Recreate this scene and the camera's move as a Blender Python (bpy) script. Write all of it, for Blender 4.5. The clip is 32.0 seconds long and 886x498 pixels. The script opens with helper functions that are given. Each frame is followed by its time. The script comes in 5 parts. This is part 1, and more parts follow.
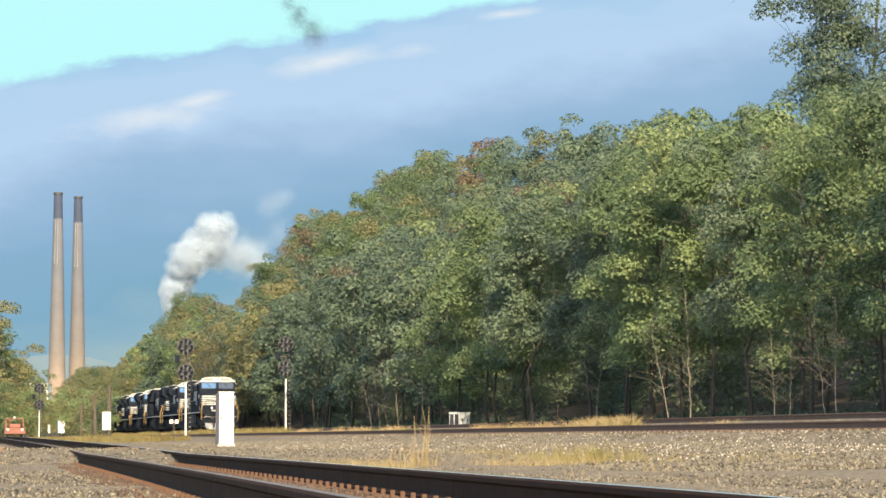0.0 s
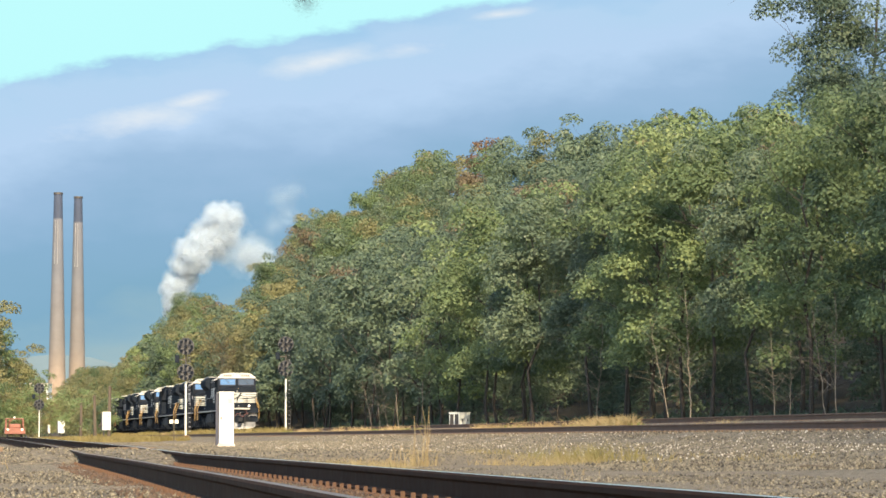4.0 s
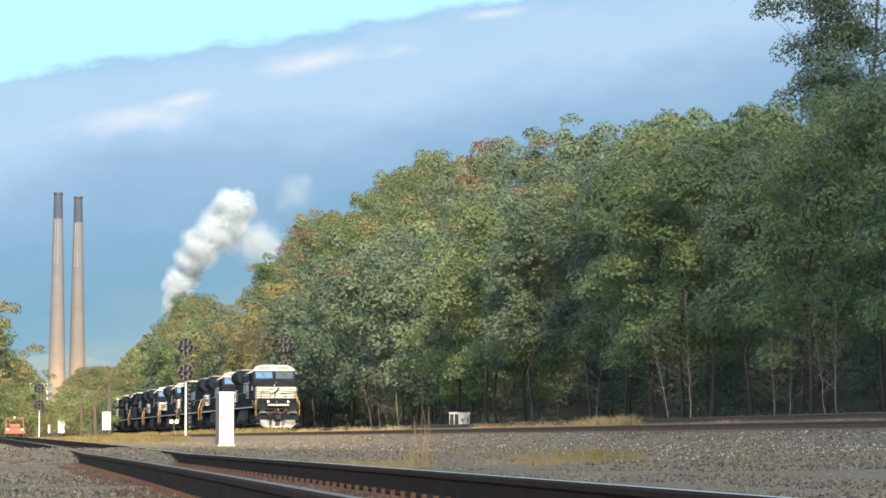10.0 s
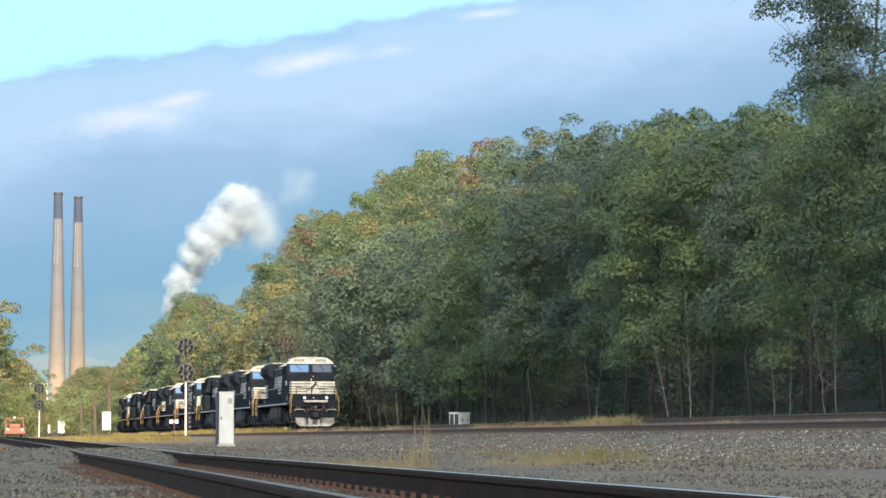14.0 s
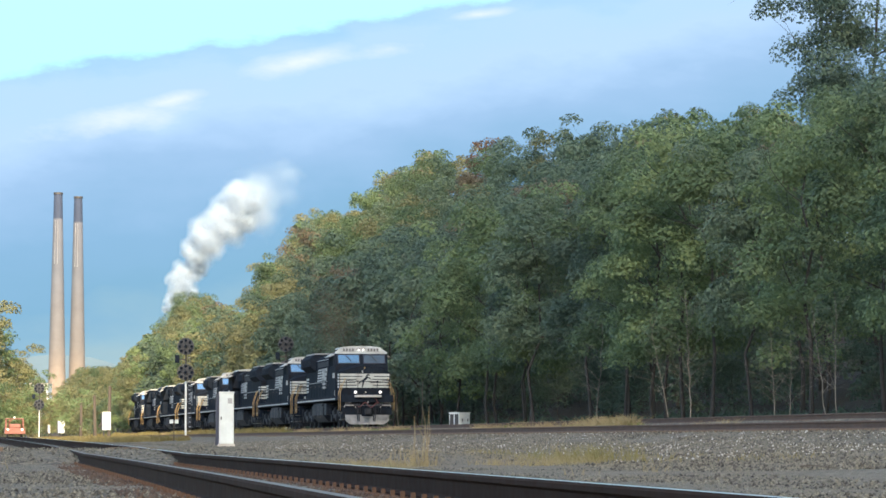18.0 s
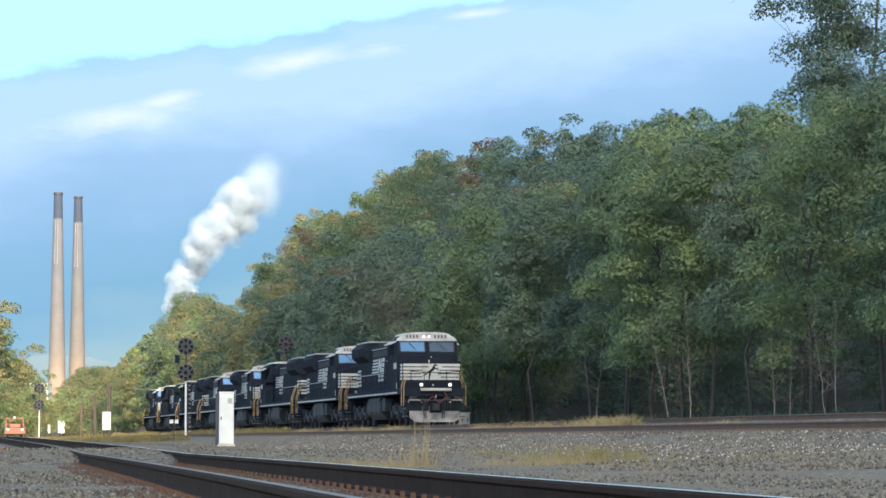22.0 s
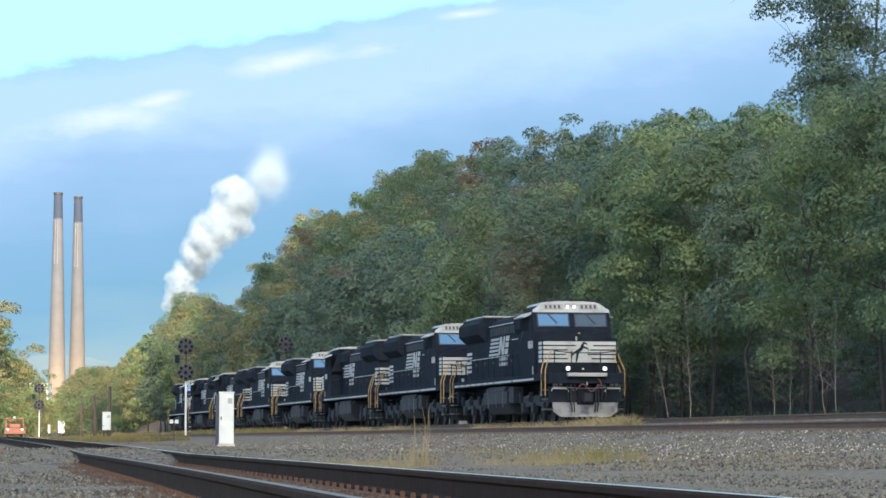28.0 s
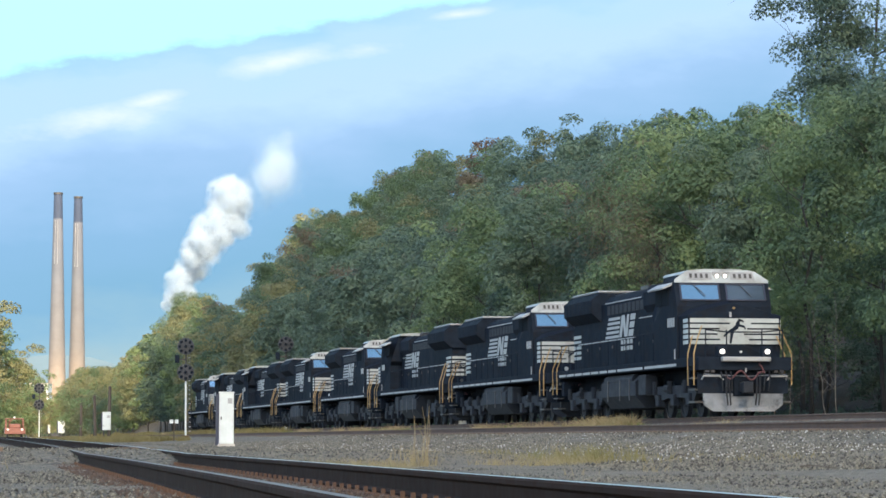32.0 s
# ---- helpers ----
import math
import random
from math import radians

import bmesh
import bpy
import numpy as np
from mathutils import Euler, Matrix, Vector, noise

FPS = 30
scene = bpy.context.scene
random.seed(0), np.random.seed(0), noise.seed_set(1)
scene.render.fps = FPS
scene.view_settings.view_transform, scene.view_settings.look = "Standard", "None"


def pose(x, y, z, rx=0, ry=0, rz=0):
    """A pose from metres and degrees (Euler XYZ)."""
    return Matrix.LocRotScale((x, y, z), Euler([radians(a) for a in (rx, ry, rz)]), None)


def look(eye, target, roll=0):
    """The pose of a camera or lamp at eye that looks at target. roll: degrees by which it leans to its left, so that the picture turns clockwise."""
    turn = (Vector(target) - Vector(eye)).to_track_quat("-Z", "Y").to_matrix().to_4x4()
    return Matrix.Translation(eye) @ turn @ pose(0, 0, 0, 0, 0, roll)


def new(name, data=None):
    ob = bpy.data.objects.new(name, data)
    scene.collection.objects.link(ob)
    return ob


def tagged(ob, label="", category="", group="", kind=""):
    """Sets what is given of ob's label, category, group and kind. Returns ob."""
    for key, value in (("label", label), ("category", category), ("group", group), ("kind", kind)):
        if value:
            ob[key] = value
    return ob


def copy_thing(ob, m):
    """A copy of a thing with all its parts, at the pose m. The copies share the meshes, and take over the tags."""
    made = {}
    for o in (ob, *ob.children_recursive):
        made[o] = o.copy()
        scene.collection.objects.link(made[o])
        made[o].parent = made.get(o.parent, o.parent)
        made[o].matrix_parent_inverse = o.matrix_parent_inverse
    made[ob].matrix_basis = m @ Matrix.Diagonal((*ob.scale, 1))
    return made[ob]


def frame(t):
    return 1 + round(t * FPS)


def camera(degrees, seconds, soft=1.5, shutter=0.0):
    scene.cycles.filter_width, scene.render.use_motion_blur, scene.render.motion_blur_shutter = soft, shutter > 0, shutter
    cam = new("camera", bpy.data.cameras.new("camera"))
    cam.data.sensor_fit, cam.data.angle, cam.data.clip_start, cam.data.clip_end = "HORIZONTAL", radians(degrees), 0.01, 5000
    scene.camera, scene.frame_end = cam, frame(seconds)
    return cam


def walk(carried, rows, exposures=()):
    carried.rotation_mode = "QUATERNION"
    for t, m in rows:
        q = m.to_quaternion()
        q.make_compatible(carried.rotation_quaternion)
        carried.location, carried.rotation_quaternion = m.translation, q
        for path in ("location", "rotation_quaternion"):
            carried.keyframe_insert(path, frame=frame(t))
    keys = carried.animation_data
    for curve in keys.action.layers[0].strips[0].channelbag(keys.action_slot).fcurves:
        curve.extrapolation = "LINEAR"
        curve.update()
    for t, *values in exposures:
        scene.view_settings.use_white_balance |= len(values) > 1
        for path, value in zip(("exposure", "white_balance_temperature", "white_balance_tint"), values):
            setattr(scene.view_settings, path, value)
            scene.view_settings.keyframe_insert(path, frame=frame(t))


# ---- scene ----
# Plan: +Y is the way the lens points, the tracks run along (-SLANT, 1).
# p is the sideways distance from the line through the eye that is parallel to the tracks, q the distance along +Y.
SLANT = 0.1693
EYE = 0.40

cam = camera(16.5, 32.0, soft=1.6, shutter=0.0)
VIEW = look((0, 0, EYE), (0, 100, EYE + 6.24), 0.0)
walk(cam, [(0, VIEW), (32, VIEW)],
     exposures=[(0, 1.18, 6780, 10), (6, 1.21, 6740, 10), (9, 1.26, 6720, 10), (14, 1.33, 6620, 10), (19, 1.44, 6380, 10), (25, 1.48, 6300, 10), (32, 1.48, 6300, 10)])

# ---- light ----
SUN_WAY = Vector((0.16, -1.0, 0.64)).normalized()   # towards the sun: behind the eye
world = bpy.data.worlds.new("sky_light")
scene.world = world
world.use_nodes = True
wn = world.node_tree
sky = wn.nodes.new("ShaderNodeTexSky")
sky.sky_type = "NISHITA"
sky.sun_disc = False
sky.sun_elevation = math.asin(SUN_WAY.z)
sky.sun_rotation = math.atan2(SUN_WAY.x, SUN_WAY.y)
wn.links.new(sky.outputs[0], wn.nodes["Background"].inputs[0])
wn.nodes["Background"].inputs[1].default_value = 0.15

sun_data = bpy.data.lights.new("sun", "SUN")
sun_data.energy = 4.6
sun_data.angle = radians(0.6)
sun_data.color = (1.0, 0.785, 0.52)
sun = new("sun", sun_data)
sun.matrix_world = look(SUN_WAY * 50, (0, 0, 0))


def at(p, q, z=0.0):
    return Vector((p - SLANT * q, q, z))


def mix(a, b, u):
    return a + (b - a) * u


def ramp(value, stops):
    """Straight lines between (place, height) stops."""
    if value <= stops[0][0]:
        return stops[0][1]
    for (a, fa), (b, fb) in zip(stops, stops[1:]):
        if value <= b:
            return mix(fa, fb, (value - a) / (b - a))
    return stops[-1][1]


# ---- materials ----
def node_material(name):
    m = bpy.data.materials.new(name)
    m.use_nodes = True
    n = m.node_tree
    return m, n, n.nodes["Principled BSDF"]


def ramp_node(n, stops, source):
    r = n.nodes.new("ShaderNodeValToRGB")
    e = r.color_ramp.elements
    while len(e) < len(stops):
        e.new(0.5)
    for k, (place, colour) in enumerate(stops):
        e[k].position = place
        e[k].color = (*colour, 1)
    n.links.new(source, r.inputs[0])
    return r


def noise_node(n, scale, detail=4.0, source=None, rough=0.6):
    t = n.nodes.new("ShaderNodeTexNoise")
    t.inputs["Scale"].default_value = scale
    t.inputs["Detail"].default_value = detail
    t.inputs["Roughness"].default_value = rough
    if source is not None:
        n.links.new(source, t.inputs["Vector"])
    return t


def math_node(n, op, a, b=None, c=None):
    t = n.nodes.new("ShaderNodeMath")
    t.operation = op
    for k, v in enumerate((a, b, c)):
        if v is None:
            continue
        if isinstance(v, (int, float)):
            t.inputs[k].default_value = v
        else:
            n.links.new(v, t.inputs[k])
    return t.outputs[0]


def blend(n, factor, a, b, how="MIX"):
    t = n.nodes.new("ShaderNodeMix")
    t.data_type, t.blend_type = "RGBA", how
    for k, v in ((0, factor), (6, a), (7, b)):
        if isinstance(v, (int, float)):
            t.inputs[k].default_value = v
        elif isinstance(v, tuple):
            t.inputs[k].default_value = (*v, 1)
        else:
            n.links.new(v, t.inputs[k])
    return t.outputs[2]


def plain(name, colour, rough=0.6, metal=0.0, grain=6.0, amount=0.25, wear=None, bump=0.0):
    """A painted, cast or cut surface: its colour, stained at two scales."""
    m, n, b = node_material(name)
    tc = n.nodes.new("ShaderNodeTexCoord").outputs["Object"]
    big = noise_node(n, grain * 0.2, 3, tc)
    small = noise_node(n, grain, 5, tc)
    f = math_node(n, "MULTIPLY_ADD", small.outputs[0], 0.5, math_node(n, "MULTIPLY", big.outputs[0], 0.5))
    dark = tuple(c * (1 - amount) for c in colour)
    light = tuple(min(1, c * (1 + amount)) for c in colour)
    r = ramp_node(n, [(0.3, dark), (0.5, colour), (0.7, light)], f)
    colour_out = r.outputs[0]
    if wear:
        w = ramp_node(n, [(0.52, (0, 0, 0)), (0.66, (1, 1, 1))], noise_node(n, grain * 0.6, 6, tc, 0.7).outputs[0])
        colour_out = blend(n, w.outputs[0], colour_out, wear)
    n.links.new(colour_out, b.inputs["Base Color"])
    b.inputs["Metallic"].default_value = metal
    rr = ramp_node(n, [(0.3, (rough * 0.85,) * 3), (0.7, (min(1, rough * 1.15),) * 3)], small.outputs[0])
    n.links.new(rr.outputs[0], b.inputs["Roughness"])
    if bump:
        k = n.nodes.new("ShaderNodeBump")
        k.inputs["Strength"].default_value = 0.6
        k.inputs["Distance"].default_value = bump
        n.links.new(small.outputs[0], k.inputs["Height"])
        n.links.new(k.outputs[0], b.inputs["Normal"])
    return m


def leafy(name, colours, through_light=0.38):
    """Leaves: the colour shifts from tree to tree and from leaf to leaf."""
    m, n, b = node_material(name)
    tree = n.nodes.new("ShaderNodeObjectInfo").outputs["Random"]
    leaf = n.nodes.new("ShaderNodeNewGeometry").outputs["Random Per Island"]
    patch = noise_node(n, 0.16, 3, n.nodes.new("ShaderNodeNewGeometry").outputs["Position"])
    spread = ramp_node(n, [(0.34, (0, 0, 0)), (0.66, (1, 1, 1))], patch.outputs[0])
    f = math_node(n, "MULTIPLY_ADD", leaf, 0.18, math_node(n, "MULTIPLY_ADD", spread.outputs[0], 0.32, math_node(n, "MULTIPLY", tree, 0.50)))
    step = 1.0 / (len(colours) - 1)
    r = ramp_node(n, [(k * step, c) for k, c in enumerate(colours)], f)
    n.links.new(r.outputs[0], b.inputs["Base Color"])
    b.inputs["Roughness"].default_value = 0.5
    b.inputs["Specular IOR Level"].default_value = 0.3
    t = n.nodes.new("ShaderNodeBsdfTranslucent")
    n.links.new(r.outputs[0], t.inputs[0])
    s = n.nodes.new("ShaderNodeMixShader")
    s.inputs[0].default_value = through_light
    n.links.new(b.outputs[0], s.inputs[1])
    n.links.new(t.outputs[0], s.inputs[2])
    n.links.new(s.outputs[0], n.nodes["Material Output"].inputs[0])
    return m


def ground_material():
    """Grey ballast by the main line, fine pale gravel on the service road, dirt and leaf litter under the trees."""
    m, n, b = node_material("gravel_and_dirt")
    pos = n.nodes.new("ShaderNodeNewGeometry").outputs["Position"]
    dot = n.nodes.new("ShaderNodeVectorMath")
    dot.operation = "DOT_PRODUCT"
    n.links.new(pos, dot.inputs[0])
    dot.inputs[1].default_value = (1, SLANT, 0)
    p = dot.outputs["Value"]
    wide = noise_node(n, 0.35, 5, pos)
    p = math_node(n, "ADD", p, math_node(n, "MULTIPLY", math_node(n, "SUBTRACT", wide.outputs[0], 0.5), 7.0))

    def stones(scale, colours):
        v = n.nodes.new("ShaderNodeTexVoronoi")
        v.inputs["Scale"].default_value = scale
        n.links.new(pos, v.inputs["Vector"])
        sep = n.nodes.new("ShaderNodeSeparateColor")
        n.links.new(v.outputs["Color"], sep.inputs[0])
        r = ramp_node(n, colours, sep.outputs[0])
        joint = ramp_node(n, [(0.35, (1, 1, 1)), (0.75, (0.35, 0.33, 0.3))], v.outputs["Distance"])
        return blend(n, 0.8, r.outputs[0], joint.outputs[0], "MULTIPLY"), v.outputs["Distance"]

    coarse, height = stones(13, [(0.0, (0.10, 0.092, 0.072)), (0.45, (0.188, 0.172, 0.130)), (0.85, (0.25, 0.229, 0.172)), (1.0, (0.44, 0.40, 0.32))])
    fine, _ = stones(34, [(0.0, (0.150, 0.132, 0.098)), (0.5, (0.222, 0.198, 0.145)), (1.0, (0.28, 0.250, 0.188))])
    # the service road lies between two soft edges
    on = ramp_node(n, [(0.26, (0, 0, 0)), (0.40, (1, 1, 1)), (0.50, (1, 1, 1)), (0.85, (0, 0, 0))], math_node(n, "DIVIDE", p, 16.0))
    colour = blend(n, on.outputs[0], coarse, fine)
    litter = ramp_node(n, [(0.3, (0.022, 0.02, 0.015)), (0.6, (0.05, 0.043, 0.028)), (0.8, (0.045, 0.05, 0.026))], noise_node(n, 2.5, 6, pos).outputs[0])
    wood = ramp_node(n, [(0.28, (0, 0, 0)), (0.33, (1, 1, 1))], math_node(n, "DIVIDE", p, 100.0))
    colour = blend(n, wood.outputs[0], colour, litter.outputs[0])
    stain = ramp_node(n, [(0.35, (0.58, 0.52, 0.43)), (0.6, (0.86, 0.785, 0.675))], noise_node(n, 0.8, 5, pos).outputs[0])
    colour = blend(n, 0.75, colour, stain.outputs[0], "MULTIPLY")
    n.links.new(colour, b.inputs["Base Color"])
    b.inputs["Roughness"].default_value = 0.92
    k = n.nodes.new("ShaderNodeBump")
    k.inputs["Strength"].default_value = 0.9
    k.inputs["Distance"].default_value = 0.02
    k.invert = True
    n.links.new(height, k.inputs["Height"])
    n.links.new(k.outputs[0], b.inputs["Normal"])
    return m


def chimney_material():
    """Pale concrete with a light band and a dark cap; sunlight on the foot is painted tan."""
    m, n, b = node_material("chimney_concrete")
    tc = n.nodes.new("ShaderNodeTexCoord").outputs["Object"]
    sep = n.nodes.new("ShaderNodeSeparateXYZ")
    n.links.new(tc, sep.inputs[0])
    z = math_node(n, "DIVIDE", sep.outputs[2], 305.0)
    # sunlit tan below and cloud-shaded grey above are put into the colour
    r = ramp_node(n, [(0.0, (0.36, 0.262, 0.172)), (0.18, (0.27, 0.210, 0.155)), (0.38, (0.148, 0.141, 0.138)),
                      (0.7, (0.112, 0.124, 0.146)), (0.895, (0.122, 0.133, 0.158)), (0.9, (0.039, 0.055, 0.093))], z)
    s = ramp_node(n, [(0.35, (0.85, 0.85, 0.85)), (0.65, (1, 1, 1))], noise_node(n, 0.08, 6, tc).outputs[0])
    n.links.new(blend(n, 1.0, r.outputs[0], s.outputs[0], "MULTIPLY"), b.inputs["Base Color"])
    b.inputs["Roughness"].default_value = 0.85
    return m


def sky_material():
    """The far sky with its cloud bank: pale above the bank's edge, blue below it, with lit streaks."""
    m = bpy.data.materials.new("cloud_bank_sky")
    m.use_nodes = True
    n = m.node_tree
    n.nodes.remove(n.nodes["Principled BSDF"])
    tc = n.nodes.new("ShaderNodeTexCoord").outputs["Object"]
    sep = n.nodes.new("ShaderNodeSeparateXYZ")
    n.links.new(tc, sep.inputs[0])
    x, z = sep.outputs[0], sep.outputs[2]
    scaled = n.nodes.new("ShaderNodeMapping")
    scaled.inputs["Scale"].default_value = (0.6, 1, 1.5)
    scaled.inputs["Rotation"].default_value = (0, radians(-14), 0)
    n.links.new(tc, scaled.inputs[0])
    soft = noise_node(n, 0.006, 5, scaled.outputs[0], 0.55)
    lumps = noise_node(n, 0.018, 6, scaled.outputs[0], 0.6)
    edge_line = math_node(n, "SUBTRACT", z, math_node(n, "MULTIPLY_ADD", x, 0.172, 640))
    edge = math_node(n, "MULTIPLY_ADD", math_node(n, "SUBTRACT", lumps.outputs[0], 0.5), 55, edge_line)
    # colours by the depth below the bank's edge, in metres
    deep = math_node(n, "MULTIPLY_ADD", math_node(n, "SUBTRACT", soft.outputs[0], 0.5), 190, edge_line)
    deep = math_node(n, "MULTIPLY_ADD", math_node(n, "SUBTRACT", lumps.outputs[0], 0.5), 30, deep)
    body = ramp_node(n, [(0.0, (0.40, 0.53, 0.53)), (0.12, (0.37, 0.51, 0.54)), (0.22, (0.29, 0.475, 0.58)), (0.34, (0.215, 0.42, 0.595)), (0.50, (0.24, 0.44, 0.645)), (0.68, (0.325, 0.51, 0.745)),
                         (0.82, (0.46, 0.65, 0.90)), (0.92, (0.44, 0.65, 0.89)), (1.0, (0.36, 0.60, 0.86))],
                     math_node(n, "MULTIPLY_ADD", deep, 1 / 520.0, 1.0))
    over = ramp_node(n, [(0.485, (0, 0, 0)), (0.515, (1, 1, 1))], math_node(n, "MULTIPLY_ADD", edge, 0.002, 0.5))
    colour = blend(n, over.outputs[0], body.outputs[0], (0.50, 0.96, 1.0))
    # lit patches strung along a line below the edge: middle, half length, half height, slope, strength
    total = None
    for cx, cz, wide, tall, slope, strength in ((-470, 472, 150, 26, 0.20, 0.85), (-395, 500, 70, 16, 0.25, 1.0), (-215, 556, 100, 22, 0.24, 1.0), (-75, 578, 60, 13, 0.1, 0.55), (60, 630, 70, 10, 0.1, 0.9)):
        dx = math_node(n, "SUBTRACT", x, cx)
        dz = math_node(n, "SUBTRACT", math_node(n, "SUBTRACT", z, cz), math_node(n, "MULTIPLY", dx, slope))
        u, v = math_node(n, "DIVIDE", dx, wide), math_node(n, "DIVIDE", dz, tall)
        d = math_node(n, "SQRT", math_node(n, "ADD", math_node(n, "MULTIPLY", u, u), math_node(n, "MULTIPLY", v, v)))
        g = math_node(n, "MULTIPLY", math_node(n, "SUBTRACT", 1.0, d), strength)
        total = g if total is None else math_node(n, "MAXIMUM", total, g)
    lit = math_node(n, "MULTIPLY_ADD", math_node(n, "SUBTRACT", lumps.outputs[0], 0.5), 1.5, total)
    lit = math_node(n, "MULTIPLY_ADD", math_node(n, "SUBTRACT", soft.outputs[0], 0.5), 0.9, lit)
    lit = ramp_node(n, [(-0.0, (0, 0, 0)), (0.35, (0.22, 0.22, 0.22)), (0.95, (0.72, 0.72, 0.72))], lit)
    colour = blend(n, lit.outputs[0], colour, (0.83, 0.88, 0.92))
    e = n.nodes.new("ShaderNodeEmission")
    n.links.new(colour, e.inputs[0])
    e.inputs[1].default_value = 0.45
    n.links.new(e.outputs[0], n.nodes["Material Output"].inputs[0])
    return m


def drifting_cloud_material():
    """Thick in the middle, thinning out over its ragged front edge."""
    m = bpy.data.materials.new("drifting_cloud")
    m.use_nodes = True
    n = m.node_tree
    b = n.nodes["Principled BSDF"]
    b.inputs["Base Color"].default_value = (0.9, 0.9, 0.9, 1)
    b.inputs["Roughness"].default_value = 1.0
    tc = n.nodes.new("ShaderNodeTexCoord").outputs["Object"]
    sep = n.nodes.new("ShaderNodeSeparateXYZ")
    n.links.new(tc, sep.inputs[0])
    ragged = noise_node(n, 0.02, 4, tc)
    front = math_node(n, "MULTIPLY_ADD", math_node(n, "SUBTRACT", ragged.outputs[0], 0.5), 18, sep.outputs[0])
    dense = ramp_node(n, [(0.0, (0, 0, 0)), (1.0, (0.86, 0.86, 0.86))], math_node(n, "MULTIPLY", front, 1 / 24.0))
    glow = n.nodes.new("ShaderNodeBsdfTranslucent")
    glow.inputs[0].default_value = (0.62, 0.80, 1.0, 1)
    body = n.nodes.new("ShaderNodeMixShader")
    body.inputs[0].default_value = 0.42
    n.links.new(b.outputs[0], body.inputs[1])
    n.links.new(glow.outputs[0], body.inputs[2])
    t = n.nodes.new("ShaderNodeBsdfTransparent")
    s = n.nodes.new("ShaderNodeMixShader")
    n.links.new(dense.outputs[0], s.inputs[0])
    n.links.new(t.outputs[0], s.inputs[1])
    n.links.new(body.outputs[0], s.inputs[2])
    n.links.new(s.outputs[0], n.nodes["Material Output"].inputs[0])
    return m


GRAVEL = ground_material()
CONCRETE = plain("concrete", (0.42, 0.39, 0.34), 0.9, 0, 5, 0.25, bump=0.01)
RAIL_RUST = plain("rusty_rail_steel", (0.034, 0.0185, 0.0125), 0.9, 0.0, 9, 0.35)
RAIL_RUST.node_tree.nodes["Principled BSDF"].inputs["Specular IOR Level"].default_value = 0.08
RAIL_TOP = plain("worn_rail_head", (0.10, 0.07, 0.055), 0.5, 0.0, 14, 0.2)
RAIL_MAIN = plain("brown_rail_steel", (0.095, 0.055, 0.036), 0.85, 0.0, 9, 0.3)
RAIL_SHINE = plain("polished_rail_head", (0.48, 0.47, 0.48), 0.32, 0.9, 14, 0.15)
RUST_PLATE = plain("rusty_plate", (0.11, 0.06, 0.035), 0.9, 0.0, 9, 0.35)
TIE = plain("weathered_tie_wood", (0.15, 0.105, 0.07), 0.9, 0, 7, 0.4, bump=0.01)
STEEL = plain("dark_steel", (0.06, 0.058, 0.056), 0.6, 0.3, 8, 0.3)
BLACK = plain("black_paint", (0.015, 0.0205, 0.030), 0.75, 0, 3, 0.35, wear=(0.017, 0.018, 0.022))
BLACK.node_tree.nodes["Principled BSDF"].inputs["Specular IOR Level"].default_value = 0.02
GRIME = plain("road_grime", (0.014, 0.0175, 0.0235), 0.9, 0, 4, 0.4)
WHITE = plain("white_paint", (0.59, 0.63, 0.61), 0.45, 0, 5, 0.12)
SOILED = plain("soiled_white_paint", (0.375, 0.405, 0.395), 0.55, 0, 2.5, 0.25, wear=(0.285, 0.295, 0.275))
PALE = plain("dusty_white_paint", (0.33, 0.335, 0.33), 0.55, 0, 5, 0.2)
GOLD = plain("yellow_handrail_paint", (0.34, 0.225, 0.085), 0.5, 0, 6, 0.25)
PLOW = plain("scuffed_grey_plow", (0.15, 0.165, 0.185), 0.45, 0.3, 4, 0.45, wear=(0.06, 0.065, 0.075))
NAVY = plain("dark_blue_paint", (0.03, 0.036, 0.06), 0.6, 0, 5, 0.3)
GREY = plain("signal_grey", (0.045, 0.045, 0.05), 0.6, 0.0, 5, 0.25)
RING = plain("weathered_ring_paint", (0.080, 0.085, 0.096), 0.7, 0.0, 5, 0.25)
STRIP = plain("pale_strip_paint", (0.36, 0.365, 0.37), 0.8, 0, 0.4, 0.2)
BOARD = plain("number_board_face", (0.28, 0.285, 0.28), 0.5, 0, 6, 0.1)
HOSE = plain("red_rubber_hose", (0.11, 0.04, 0.045), 0.6, 0, 10, 0.2)
ALU = plain("brushed_aluminium", (0.62, 0.63, 0.64), 0.4, 0.7, 8, 0.15)
RED = plain("faded_red_paint", (0.21, 0.08, 0.058), 0.55, 0, 5, 0.35)
BARK = plain("bark", (0.048, 0.042, 0.036), 0.95, 0, 8, 0.4, bump=0.02)
PALE_BARK = plain("pale_bark", (0.20, 0.178, 0.145), 0.9, 0, 6, 0.35, bump=0.01)
POST_WOOD = plain("old_post_wood", (0.082, 0.068, 0.053), 0.95, 0, 8, 0.35)
CHIMNEY = chimney_material()
SKY = sky_material()
DRIFT = drifting_cloud_material()
LEAF_GREEN = leafy("green_leaves", [(0.060, 0.092, 0.052), (0.110, 0.160, 0.080), (0.172, 0.238, 0.108), (0.262, 0.312, 0.140)])
LEAF_DARK = leafy("dark_green_leaves", [(0.058, 0.090, 0.070), (0.106, 0.154, 0.104), (0.172, 0.228, 0.142)])
LEAF_OLIVE = leafy("yellowing_leaves", [(0.118, 0.136, 0.074), (0.170, 0.180, 0.090), (0.226, 0.220, 0.106), (0.168, 0.196, 0.092)])
